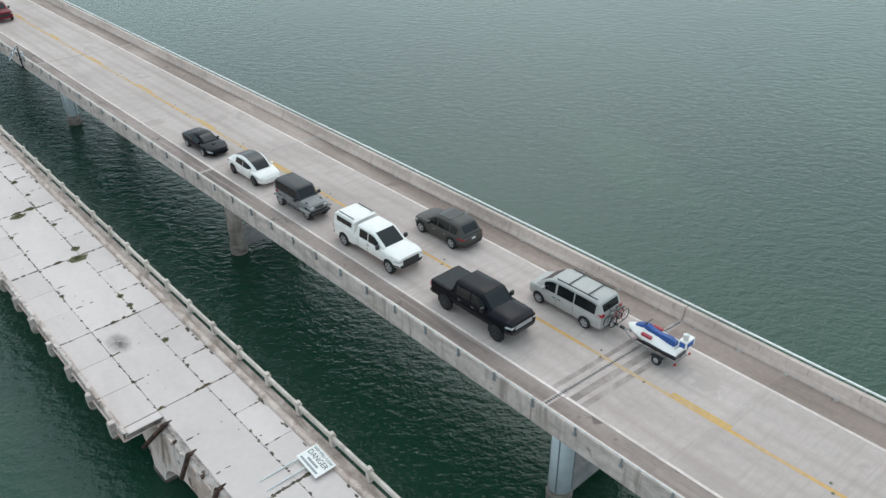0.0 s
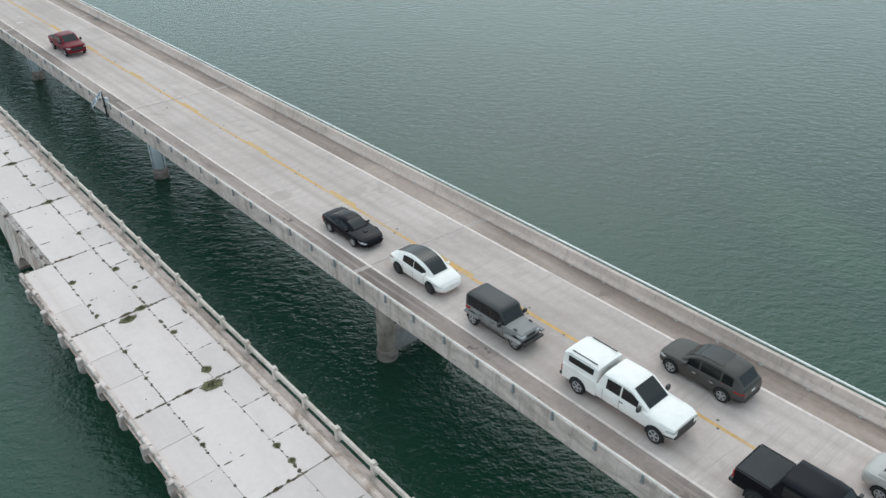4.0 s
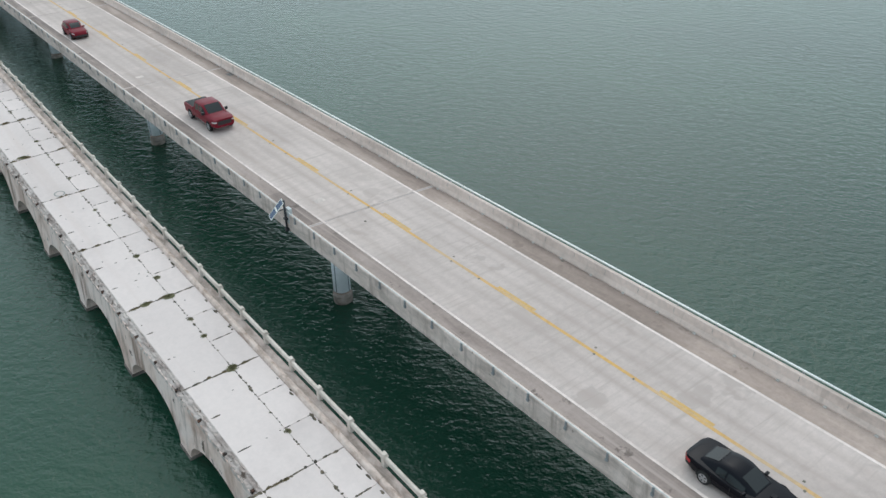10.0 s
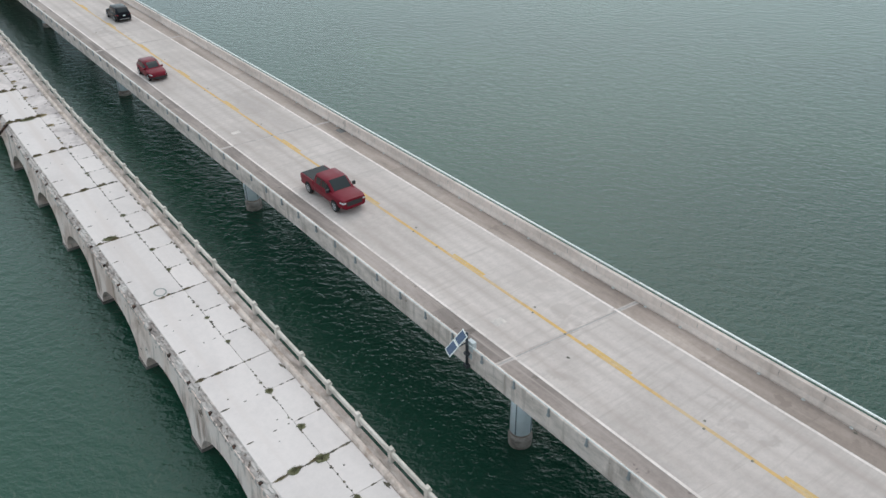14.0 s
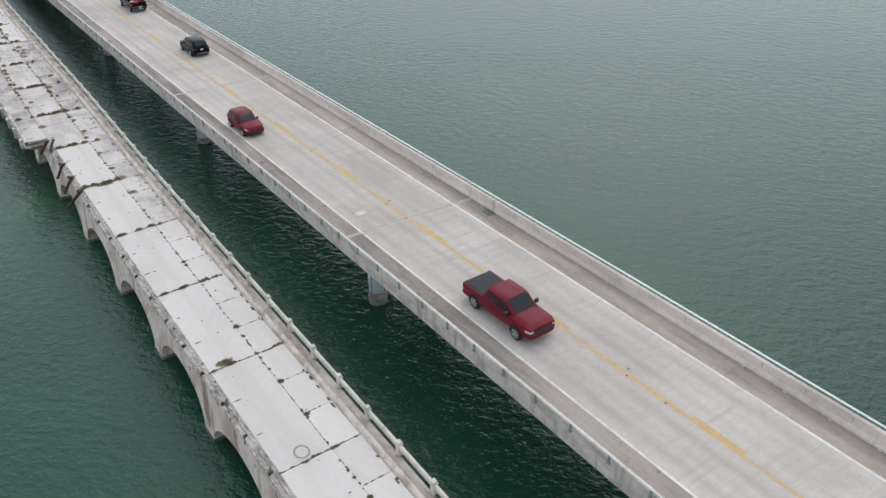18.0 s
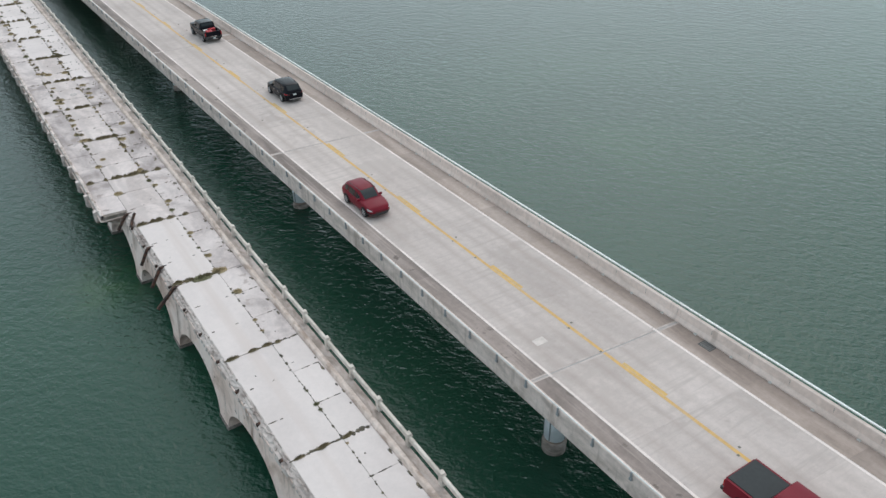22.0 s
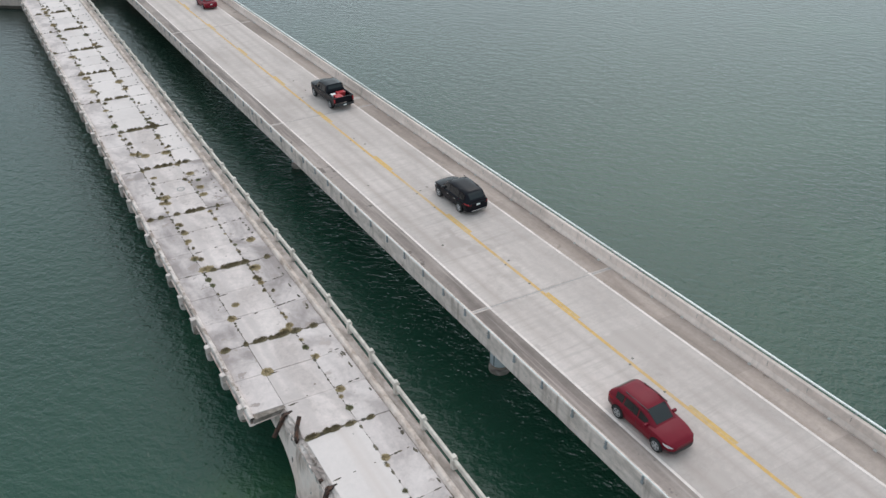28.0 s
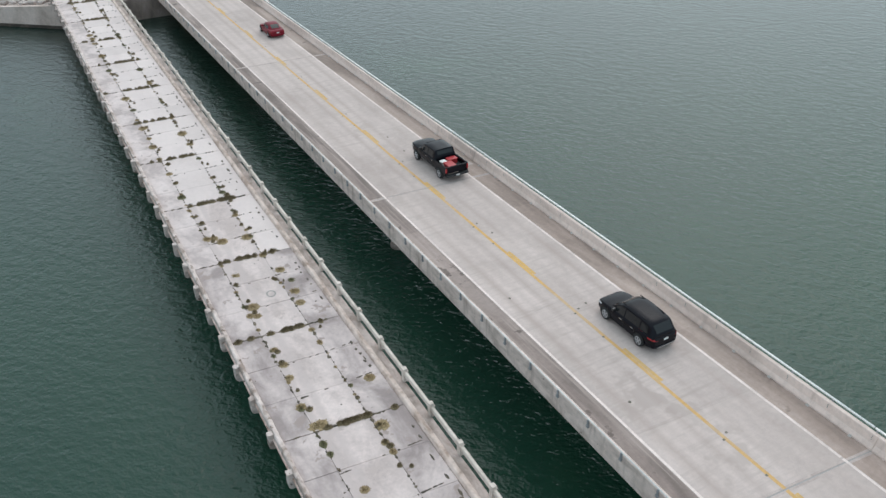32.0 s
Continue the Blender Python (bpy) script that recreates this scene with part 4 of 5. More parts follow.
MOSS = stained("moss_dirt", (0.09, 0.082, 0.06), (0.05, 0.046, 0.036), (0.16, 0.142, 0.105), 2.5)
tagged(new("joint_moss", mesh_of("joint_moss", bm_verts, bm_faces, MOSS)), "dark moss and dirt along the slab joints", "moss", kind="stuff")

# ---- fallen warning sign ----
SIGN_WHITE = plain("sign_white", (0.84, 0.79, 0.75), 0.5, vary=0.05)
SIGN_INK = plain("sign_ink", (0.05, 0.05, 0.055), 0.6)
sign = thing("warning_sign", "fallen white danger sign on two poles beside the kerb", "sign", at=(-12.75, -19.8, TOP + 0.20))
sign.rotation_euler = (0, radians(-3), radians(-3))
part("sign_board", boxed(-0.6, 0.6, -0.93, 0.93, -0.02, 0.02, 0.006), SIGN_WHITE, sign)
for y in (0.93, 0.20):
    part("sign_pole", boxed(-2.75, -0.35, y - 0.20, y - 0.13, -0.09, -0.022, 0.01), plain("pole_paint", (0.6, 0.6, 0.59), 0.5), sign, "pale square sign pole")


def lettering(text, size, x, parent, mat, name="lettering"):
    c = bpy.data.curves.new(name, "FONT")
    c.body, c.size, c.align_x, c.align_y, c.extrude = text, size, "CENTER", "CENTER", 0.003
    c.materials.append(mat)
    o = new(name, c)
    o.parent = parent
    o.matrix_basis = Matrix.Translation((x, 0, 0.026)) @ pose(0, 0, 0, 0, 0, -90)
    return o


lettering("KEEP WELL CLEAR", 0.20, 0.42, sign, SIGN_INK)
lettering("DANGER", 0.40, 0.10, sign, SIGN_INK)
for x, w in ((-0.2, 0.45), (-0.42, 0.75)):
    part("text_bar", boxed(x - 0.06, x + 0.06, -w, w, 0.021, 0.026), plain("faded_ink", (0.30, 0.30, 0.31), 0.6), sign)

# ---- solar sensor post on the barrier ----
sy = 43.0
post_ = thing("solar_sensor_post", "black steel post with two solar panels on the barrier", "sensor post", at=(XC - OUTER - 0.12, sy, road_z(sy)))
me = lathe("pole", [(0.075, -0.55), (0.075, 1.75)], DARK_METAL, 14)
child("pole", me, post_)
child("pole_cap", lathe("pole_cap", [(0.085, 1.75), (0.085, 1.79), (0.03, 1.83)], DARK_METAL, 14), post_)
part("clamp", boxed(-0.12, 0.12, -0.16, 0.16, -0.5, -0.3, 0.02), DARK_METAL, post_)
part("clamp", boxed(-0.12, 0.12, -0.14, 0.14, 0.35, 0.5, 0.02), DARK_METAL, post_)
part("equipment_box", boxed(0.10, 0.36, -0.36, 0.10, 0.62, 1.22, 0.02), plain("box_grey", (0.5, 0.5, 0.5), 0.5), post_, "grey steel equipment box")
part("equipment_box", boxed(0.10, 0.3, -0.3, 0.06, 0.1, 0.5, 0.02), plain("box_grey_two", (0.42, 0.42, 0.42), 0.5), post_, "small grey junction box")
CELL = plain("solar_cell", (0.07, 0.09, 0.15), 0.15)
along, face = Vector((0.58, -0.26, 0.77)).normalized(), Vector((-0.74, 0.12, 0.6)).normalized()
across = along.cross(face)
panel = Matrix((across, along, across.cross(along))).transposed().to_4x4()
panel.translation = (-0.46, 0.3, 1.16)
for k in (-1, 1):
    f = part("solar_panel", boxed(-0.31, 0.31, k * 0.39 - 0.37, k * 0.39 + 0.37, -0.02, 0.02, 0.006), SIGN_WHITE, post_, "dark blue solar panel in a white frame")
    f.matrix_basis = panel
    part("solar_cells", boxed(-0.26, 0.26, k * 0.39 - 0.32, k * 0.39 + 0.32, 0.02, 0.026), CELL, f)
part("panel_arm", boxed(-0.5, 0.02, -0.03, 0.03, 1.14, 1.2), DARK_METAL, post_)


# ---- vehicles ----
GLASS = plain("car_glass", (0.012, 0.014, 0.015), 0.06, vary=0.02)
GLASS.node_tree.nodes["Principled BSDF"].inputs["Specular IOR Level"].default_value = 0.36
TYRE = plain("tyre_rubber", (0.018, 0.018, 0.018), 0.85)
BLACK = plain("black_trim", (0.02, 0.02, 0.021), 0.45)
CHROME = plain("bright_metal", (0.6, 0.61, 0.62), 0.25, 0.9)
ALLOY = plain("alloy_rim", (0.42, 0.42, 0.43), 0.4, 0.4)
DARK_ALLOY = plain("dark_rim", (0.06, 0.06, 0.065), 0.35, 0.6)
LAMP = plain("lamp_glass", (0.55, 0.55, 0.55), 0.12)
TAIL = plain("tail_lamp", (0.36, 0.015, 0.02), 0.2)
WELL = plain("wheel_well", (0.008, 0.008, 0.008), 0.9)
PLATE = plain("plate_white", (0.65, 0.66, 0.64), 0.5)


def paint(name, c, rough=0.3):
    m = plain(name, c, rough, 0.0, 0.0, 0.05, 2.0)
    m.node_tree.nodes["Principled BSDF"].inputs["Specular IOR Level"].default_value = 0.13
    return m


def lerp_at(st, x, i):
    xs = [s[0] for s in st]
    return float(np.interp(-x, [-v for v in xs], [s[i] for s in st]))


def loft(rings, mat, sharp=38):
    k, verts, faces = len(rings[0]), [], []
    for r in rings:
        verts += r
    for s in range(len(rings) - 1):
        for i in range(k):
            j = (i + 1) % k
            faces.append((s * k + i, s * k + j, (s + 1) * k + j, (s + 1) * k + i))
    faces += [tuple(range(k))[::-1], tuple(range((len(rings) - 1) * k, len(rings) * k))]
    me = mesh_of("body", verts, faces, mat, True)
    bm = bmesh.new()
    bm.from_mesh(me)
    bmesh.ops.recalc_face_normals(bm, faces=bm.faces[:])
    bm.to_mesh(me)
    bm.free()
    me.set_sharp_from_angle(angle=radians(sharp))
    return me


def body_ring(x, hw, zb, zs, zt):
    half = [(0.80 * hw, zb), (0.95 * hw, zb + 0.08), (hw, zb + (zs - zb) * 0.5), (0.985 * hw, zs - 0.07), (0.93 * hw, zs), (0.55 * hw, zt)]
    return [(x, y, z) for y, z in half] + [(x, -y, z) for y, z in half[::-1]]


def cabin_ring(x, hb, zb, hr, zr):
    half = [(hb, zb), (hr + 0.04, zr - 0.07 * min(1, (zr - zb) / 0.3)), (hr - 0.06, zr), (hr * 0.4, zr + 0.02 * min(1, (zr - zb) / 0.3))]
    return [(x, y, z) for y, z in half] + [(x, -y, z) for y, z in half[::-1]]


def dense(st, n=4):
    out = []
    for a, b in zip(st, st[1:]):
        out += [tuple(p + (q - p) * i / n for p, q in zip(a, b)) for i in range(n)]
    return out + [st[-1]]


def smoothed(st):
    """Rounds the station curves a little."""
    d = [list(s) for s in dense(st)]
    for _ in range(2):
        e = [s[:] for s in d]
        for i in range(1, len(d) - 1):
            for c in range(1, len(d[i])):
                e[i][c] = 0.25 * d[i - 1][c] + 0.5 * d[i][c] + 0.25 * d[i + 1][c]
        d = e
    return d


def strip_panel(name, pts_a, pts_b, mat, parent, label=""):
    n = len(pts_a)
    return child(name, mesh_of(name, pts_a + pts_b, [(i, i + 1, n + i + 1, n + i) for i in range(n - 1)], mat, True), parent, label)


def vehicle(name, label, category, paint_mat, spec, x, y, to_far):
    slope = math.degrees(math.atan(0.0245))
    car = thing(name, label, category, group="vehicles on the road bridge")
    car.matrix_basis = Matrix.Translation((x, y, road_z(y) + 0.004)) @ pose(0, 0, 0, 0, slope if to_far else -slope, 90 if to_far else -90)
    W, R = spec["W"] / 2, spec["R"]
    st = smoothed(spec["body"])
    child("body", loft([body_ring(*s) for s in st], paint_mat), car)
    cab = smoothed(spec["cabin"]) if spec.get("round") else dense(spec["cabin"], 3)
    child("cabin", loft([cabin_ring(*s) for s in cab], spec.get("roof", paint_mat)), car)

    def top(px, w, off=0.014):
        hr, zr, zb = lerp_at(cab, px, 3), lerp_at(cab, px, 4), lerp_at(cab, px, 2)
        return (px, w * (hr - 0.07), zr + 0.02 * min(1, (zr - zb) / 0.3) + off)

    def flank(px, v, s, off=0.012):
        hb, zb, hr, zr = (lerp_at(cab, px, i) for i in (1, 2, 3, 4))
        zr -= 0.07 * min(1, (zr - zb) / 0.3)
        return (px, s * (hb + (hr + 0.04 - hb) * v + off), zb + (zr - zb) * v)

    def run(a, b, n=6):
        return [a + (b - a) * i / n for i in range(n + 1)]

    for key, nm in (("shield", "windscreen"), ("rear", "rear_window"), ("sunroof", "roof_glass")):
        if key in spec:
            a, b = spec[key]
            xs = run(a, b)
            strip_panel(nm, [top(q, -0.93) for q in xs], [top(q, 0.93) for q in xs], GLASS, car)
    for s in (-1, 1):
        for a, b in spec["windows"]:
            xs = run(a, b, 8)
            strip_panel("side_window", [flank(q, 0.10, s) for q in xs], [flank(q, 0.88, s) for q in xs], GLASS, car)
        for ax in spec["axles"]:
            zs = lerp_at(st, ax, 3)
            hw = lerp_at(st, ax, 1)
            arch = [(ax + R * 1.2 * math.cos(t), s * (hw + 0.012), R + R * 1.2 * math.sin(t)) for t in run(-0.2, math.pi + 0.2, 18)]
            arch += [(p[0], s * (hw - 0.25), p[2]) for p in arch[::-1]]
            n = len(arch) // 2
            verts = arch[:n] + [(ax, s * (hw + 0.012), R)]
            child("wheel_well", mesh_of("wheel_well", verts, [(i, i + 1, n) for i in range(n - 1)], spec.get("flare", WELL)), car)
            w = lathe("wheel", [(R * 0.62, -0.12), (R * 0.93, -0.125), (R, -0.09), (R, 0.09), (R * 0.93, 0.125), (R * 0.62, 0.12)], TYRE, 28)
            o = child("wheel", w, car, "black rubber tyre")
            o.matrix_basis = Matrix.Translation((ax, s * (hw - 0.085), R)) @ pose(0, 0, 0, -90 * s, 0, 0)
            bm = bmesh.new()
            for i in range(spec.get("spokes", 5)):
                t = 2 * math.pi * i / spec.get("spokes", 5)
                c, sn = math.cos(t), math.sin(t)
                r0, r1, h = 0.05, R * 0.64, 0.035 + 0.16 / spec.get("spokes", 5)
                q = [(r0, -h * 0.6), (r1, -h), (r1, h), (r0, h * 0.6)]
                v = [bm.verts.new((a_ * c - b_ * sn, a_ * sn + b_ * c, 0.135)) for a_, b_ in q]
                bm.faces.new(v)
            rimmat = spec.get("rim", ALLOY)
            ring = [[bm.verts.new((r * math.cos(2 * math.pi * i / 24), r * math.sin(2 * math.pi * i / 24), z)) for i in range(24)] for r, z in ((R * 0.66, 0.13), (R * 0.58, 0.14), (R * 0.54, 0.08))]
            for g, h2 in zip(ring, ring[1:]):
                for i in range(24):
                    bm.faces.new((g[i], g[(i + 1) % 24], h2[(i + 1) % 24], h2[i]))
            hub = [bm.verts.new((0.07 * math.cos(2 * math.pi * i / 10), 0.07 * math.sin(2 * math.pi * i / 10), 0.145)) for i in range(10)]
            bm.faces.new(hub)
            part("rim", bm, rimmat, o)
    def outline(sign, z, span, out, n=26):
        """The body's plan outline round the nose (sign 1) or the tail (-1) at one height."""
        order = st if sign > 0 else st[::-1]
        tip = next((q[0] for q in order if q[3] - 0.02 >= z), order[0][0])
        pts = []
        for i in range(n + 1):
            u = span[0] + (span[1] - span[0]) * i / n
            a = abs(u)
            px = tip - sign * max(0.0, a - 0.6) / 0.4 * 0.55
            hw, zb, zs = (lerp_at(st, px, c) for c in (1, 2, 3))
            f = float(np.interp(z, [zb, zb + 0.08, zb + (zs - zb) * 0.5, zs - 0.07, zs], [0.80, 0.95, 1.0, 0.985, 0.93]))
            k = min(1.0, a / 0.6)
            pts.append((px + sign * out * min(1.0, max(0.25, 1.6 - a)), math.copysign(1, u) * (hw * f * k + out * max(0.0, a - 0.45)), z))
        return pts

    def wrap(nm, sign, span, z0, z1, out, mat, label=""):
        rows = [outline(sign, z0, span, -0.05), outline(sign, z0, span, out * 0.6), outline(sign, (z0 + z1) / 2, span, out), outline(sign, z1, span, out * 0.6), outline(sign, z1, span, -0.05)]
        n, k = len(rows[0]), len(rows)
        verts = [p for r_ in rows for p in r_]
        faces = [(a_ * n + i, a_ * n + i + 1, (a_ + 1) * n + i + 1, (a_ + 1) * n + i) for a_ in range(k - 1) for i in range(n - 1)]
        faces += [tuple(a_ * n for a_ in range(k)), tuple(a_ * n + n - 1 for a_ in range(k))]
        me = mesh_of(nm, verts, faces, mat, True)
        me.set_sharp_from_angle(angle=radians(40))
        return child(nm, me, car, label)

    L0, L1 = st[0][0], st[-1][0]
    zf, zr_ = spec.get("lamp_z", 0.72), spec.get("tail_z", 0.9)
    for s in (-1, 1):
        wrap("headlight", 1, tuple(sorted((s * 0.47, s * 0.86))), zf - 0.07, zf + 0.05, 0.014, LAMP, "clear headlight glass")
        if not spec.get("bed"):
            wrap("tail_light", -1, tuple(sorted((s * 0.45, s * 0.9))), zr_ - 0.09, zr_ + 0.07, 0.014, TAIL, "red tail light")
        mx = spec["mirror"]
        zb, side = lerp_at(cab, mx, 2), spec.get("mirror_out", 0.02) + lerp_at(cab, mx, 1)
        part("mirror", boxed(mx - 0.07, mx + 0.07, s * (side + 0.09) - 0.12, s * (side + 0.09) + 0.12, zb + 0.02, zb + spec.get("mirror_h", 0.17), 0.03), spec.get("mirror_mat", BLACK), car)
        for hx in spec.get("handles", ()):
            part("door_handle", boxed(hx - 0.1, hx + 0.1, s * (lerp_at(st, hx, 1)) - 0.012, s * lerp_at(st, hx, 1) + 0.022, zb - 0.17, zb - 0.13), spec.get("handle_mat", CHROME), car)
        for dx in spec.get("seams", ()):
            hw = lerp_at(st, dx, 1)
            part("door_seam", boxed(dx - 0.006, dx + 0.006, s * hw - 0.004, s * hw + 0.004, spec["sill"], zb - 0.06), BLACK, car)
    wrap("grille", 1, (-0.42, 0.42), zf - spec.get("grille_h", 0.17), zf + 0.04, 0.012, spec.get("grille", BLACK))
    wrap("front_bumper", 1, (-0.93, 0.93), spec["sill"], spec["sill"] + 0.20, 0.03, spec.get("bumper", BLACK))
    if not spec.get("bed"):
        wrap("rear_bumper", -1, (-0.93, 0.93), spec["sill"] + 0.04, spec["sill"] + 0.24, 0.03, spec.get("bumper_rear", spec.get("bumper", BLACK)))
        wrap("number_plate", -1, (-0.12, 0.12), zr_ - 0.2, zr_ - 0.07, 0.02, PLATE, "plain white plate")
    return car


def pickup(bed0, bed1, W, zs, deck, st, car, mat, liner):
    """The open bed: floor, sides, tailgate."""
    hw = W / 2
    part("bed_floor", boxed(bed1, bed0, -hw + 0.1, hw - 0.1, deck - 0.06, deck), liner, car)
    for s in (-1, 1):
        part("bed_side", boxed(bed1, bed0, s * (hw - 0.06) - 0.06, s * (hw - 0.06) + 0.06, deck - 0.35, zs, 0.03), mat, car)
        part("tail_light", boxed(bed1 - 0.055, bed1 + 0.09, s * (hw - 0.07) - 0.065, s * (hw - 0.07) + 0.065, zs - 0.46, zs - 0.1, 0.02), TAIL, car, "red tail light")
    part("rear_bumper", boxed(bed1 - 0.2, bed1 + 0.02, -hw + 0.06, hw - 0.06, deck - 0.38, deck - 0.2, 0.04), BLACK, car)
    part("number_plate", boxed(bed1 - 0.215, bed1 - 0.19, -0.15, 0.15, deck - 0.36, deck - 0.23), PLATE, car, "plain white plate")
    part("tailgate", boxed(bed1 - 0.04, bed1 + 0.06, -hw + 0.12, hw - 0.12, deck - 0.1, zs - 0.01, 0.02), mat, car)


def truck_spec(zs, zr, hood, sill, R, W, f=2.95, r=-3.15, cab=(1.35, 0.72, -0.95, -1.22), axles=(1.95, -2.1)):
    hw = W / 2
    return dict(bed=True, W=W, R=R, axles=axles, sill=sill, grille_h=0.36, lamp_z=hood - 0.26, tail_z=zs - 0.22, mirror=cab[0] - 0.35, mirror_out=0.06, seams=(0.1, -0.85), mirror_h=0.28, handles=(0.25, -0.75),
                body=[(f, hw * 0.86, sill, hood - 0.12, hood - 0.06), (f - 0.35, hw * 0.97, sill - 0.05, hood - 0.04, hood + 0.03), (cab[0] + 0.1, hw, sill - 0.08, zs - 0.02, hood + 0.10), (cab[0] - 0.5, hw, sill - 0.08, zs, zs + 0.02), (cab[3] - 0.02, hw, sill - 0.08, zs, zs + 0.02)],
                cabin=[(cab[0], hw - 0.12, zs - 0.03, hw - 0.22, zs + 0.05), (cab[1], hw - 0.05, zs - 0.03, hw - 0.24, zr - 0.05), (cab[1] - 0.45, hw - 0.05, zs - 0.03, hw - 0.23, zr), (cab[2], hw - 0.05, zs - 0.03, hw - 0.23, zr - 0.02), (cab[3], hw - 0.06, zs - 0.03, hw - 0.22, zs + 0.15)],
                shield=(cab[0] - 0.04, cab[1] - 0.02), rear=(cab[2] - 0.06, cab[3] + 0.06), windows=((cab[0] - 0.33, -0.05 + 0.1), (-0.03, cab[2] + 0.16)))


def crossover_spec(L, W, H, R, wb, sill=0.3, belt=0.98, hood=0.98):
    hw, f, r = W / 2, L / 2, -L / 2
    a = f - 1.28
    return dict(W=W, R=R, axles=(wb / 2 + 0.05, -wb / 2 + 0.05), sill=sill, lamp_z=hood - 0.22, tail_z=belt - 0.04, mirror=a - 0.35, handles=(0.2, -0.75), seams=(0.95, -0.02, -0.95), round=True,
                body=[(f, hw * 0.66, sill + 0.02, hood - 0.30, hood - 0.26), (f - 0.18, hw * 0.88, sill - 0.04, hood - 0.14, hood - 0.09), (f - 0.7, hw * 0.98, sill - 0.08, hood - 0.03, hood + 0.04), (a, hw, sill - 0.08, belt, hood + 0.1), (0, hw, sill - 0.08, belt + 0.02, belt + 0.03), (r + 0.8, hw, sill - 0.08, belt + 0.06, belt + 0.08), (r + 0.15, hw * 0.92, sill, belt + 0.02, belt + 0.04), (r, hw * 0.78, sill + 0.1, belt - 0.08, belt - 0.06)],
                cabin=[(a + 0.05, hw - 0.2, belt - 0.04, hw - 0.3, belt + 0.06), (a - 0.72, hw - 0.07, belt - 0.02, hw - 0.25, H - 0.09), (a - 1.3, hw - 0.06, belt, hw - 0.24, H), (r + 1.2, hw - 0.07, belt + 0.02, hw - 0.26, H - 0.03), (r + 0.55, hw - 0.10, belt + 0.03, hw - 0.28, H - 0.10), (r + 0.08, hw - 0.15, belt + 0.0, hw - 0.30, belt + 0.10)],
                shield=(a - 0.02, a - 0.72), rear=(r + 0.50, r + 0.16), windows=((a - 0.38, 0.02), (-0.06, r + 1.25), (r + 1.16, r + 0.62)))


WHITE = paint("white_paint", (0.87, 0.805, 0.755))
GREY = paint("grey_paint", (0.085, 0.076, 0.07))
INK = paint("black_paint", (0.006, 0.006, 0.009), 0.16)
RED = paint("red_paint", (0.17, 0.010, 0.020))
SILVER = paint("silver_paint", (0.47, 0.437, 0.41), 0.35)
STEEL_GREY = paint("steel_grey_paint", (0.255, 0.24, 0.232), 0.35)
LINER = plain("bed_liner", (0.03, 0.03, 0.03), 0.8)

s = truck_spec(1.27, 1.98, 1.28, 0.55, 0.43, 2.03, cab=(1.55, 0.62, -0.95, -1.22), axles=(2.1, -2.3))
s.update(bumper=BLACK, handles=(0.2,), handle_mat=BLACK, grille_h=0.46)
s["windows"] = ((1.02, 0.15), (0.06, -0.72))
t = vehicle("pickup_truck", "white pickup truck with a white bed topper", "pickup truck", WHITE, s, -2.05, -11.7, False)
pickup(-1.24, -3.3, 2.03, 1.3, 0.85, None, t, WHITE, LINER)
cap = [(-1.26, 0.97, 1.3, 0.84, 1.98), (-1.8, 0.97, 1.3, 0.82, 2.06), (-3.0, 0.97, 1.3, 0.82, 2.05), (-3.32, 0.95, 1.3, 0.80, 1.90)]
child("topper", loft([cabin_ring(*q) for q in dense(cap, 3)], WHITE), t, "white fibreglass bed topper")
for sgn in (-1, 1):
    part("topper_window", boxed(-3.0, -1.5, sgn * 0.90 - 0.035, sgn * 0.90 + 0.035, 1.46, 1.84, 0.02), GLASS, t)
    part("topper_rack", boxed(-2.95, -1.45, sgn * 0.72 - 0.02, sgn * 0.72 + 0.02, 2.06, 2.10), BLACK, t)

s = crossover_spec(4.68, 1.93, 1.70, 0.38, 2.82)
s.update(roof=GREY, sunroof=(0.28, -0.95))
t = vehicle("crossover_car", "dark grey crossover car with a black roof panel", "car", GREY, s, 2.35, -12.95, True)

s = crossover_spec(4.75, 1.92, 1.60, 0.37, 2.89, belt=0.95, hood=0.88)
s["cabin"] = [(1.45, 0.70, 0.88, 0.62, 0.95), (0.75, 0.86, 0.92, 0.68, 1.42), (0.0, 0.89, 0.94, 0.68, 1.60), (-0.7, 0.88, 0.97, 0.66, 1.57), (-1.5, 0.84, 1.0, 0.62, 1.34), (-2.1, 0.76, 1.0, 0.56, 1.10)]
s.update(shield=(1.40, 0.5), sunroof=(0.5, -1.5), rear=(-1.5, -2.0), windows=((0.95, 0.0), (-0.06, -1.05)), mirror=0.95, mirror_mat=WHITE, bumper=WHITE, grille=WHITE, handles=(), spokes=9, rim=DARK_ALLOY, mirror_h=0.16, lamp_z=0.70)
vehicle("electric_car", "white electric hatchback with a black glass roof", "car", WHITE, s, -1.95, 3.2, False)

s = crossover_spec(4.85, 1.88, 1.30, 0.33, 2.57, sill=0.24, belt=0.80, hood=0.78)
s["body"] = [(2.42, 1.15 * 0.5, 0.28, 0.5, 0.53), (2.3, 0.74, 0.22, 0.6, 0.64), (2.0, 0.87, 0.18, 0.68, 0.74), (1.3, 0.93, 0.17, 0.74, 0.82), (0.2, 0.92, 0.17, 0.79, 0.82), (-0.9, 0.94, 0.17, 0.83, 0.86), (-1.8, 0.92, 0.2, 0.86, 0.9), (-2.25, 0.83, 0.3, 0.84, 0.88), (-2.42, 0.62, 0.36, 0.76, 0.8)]
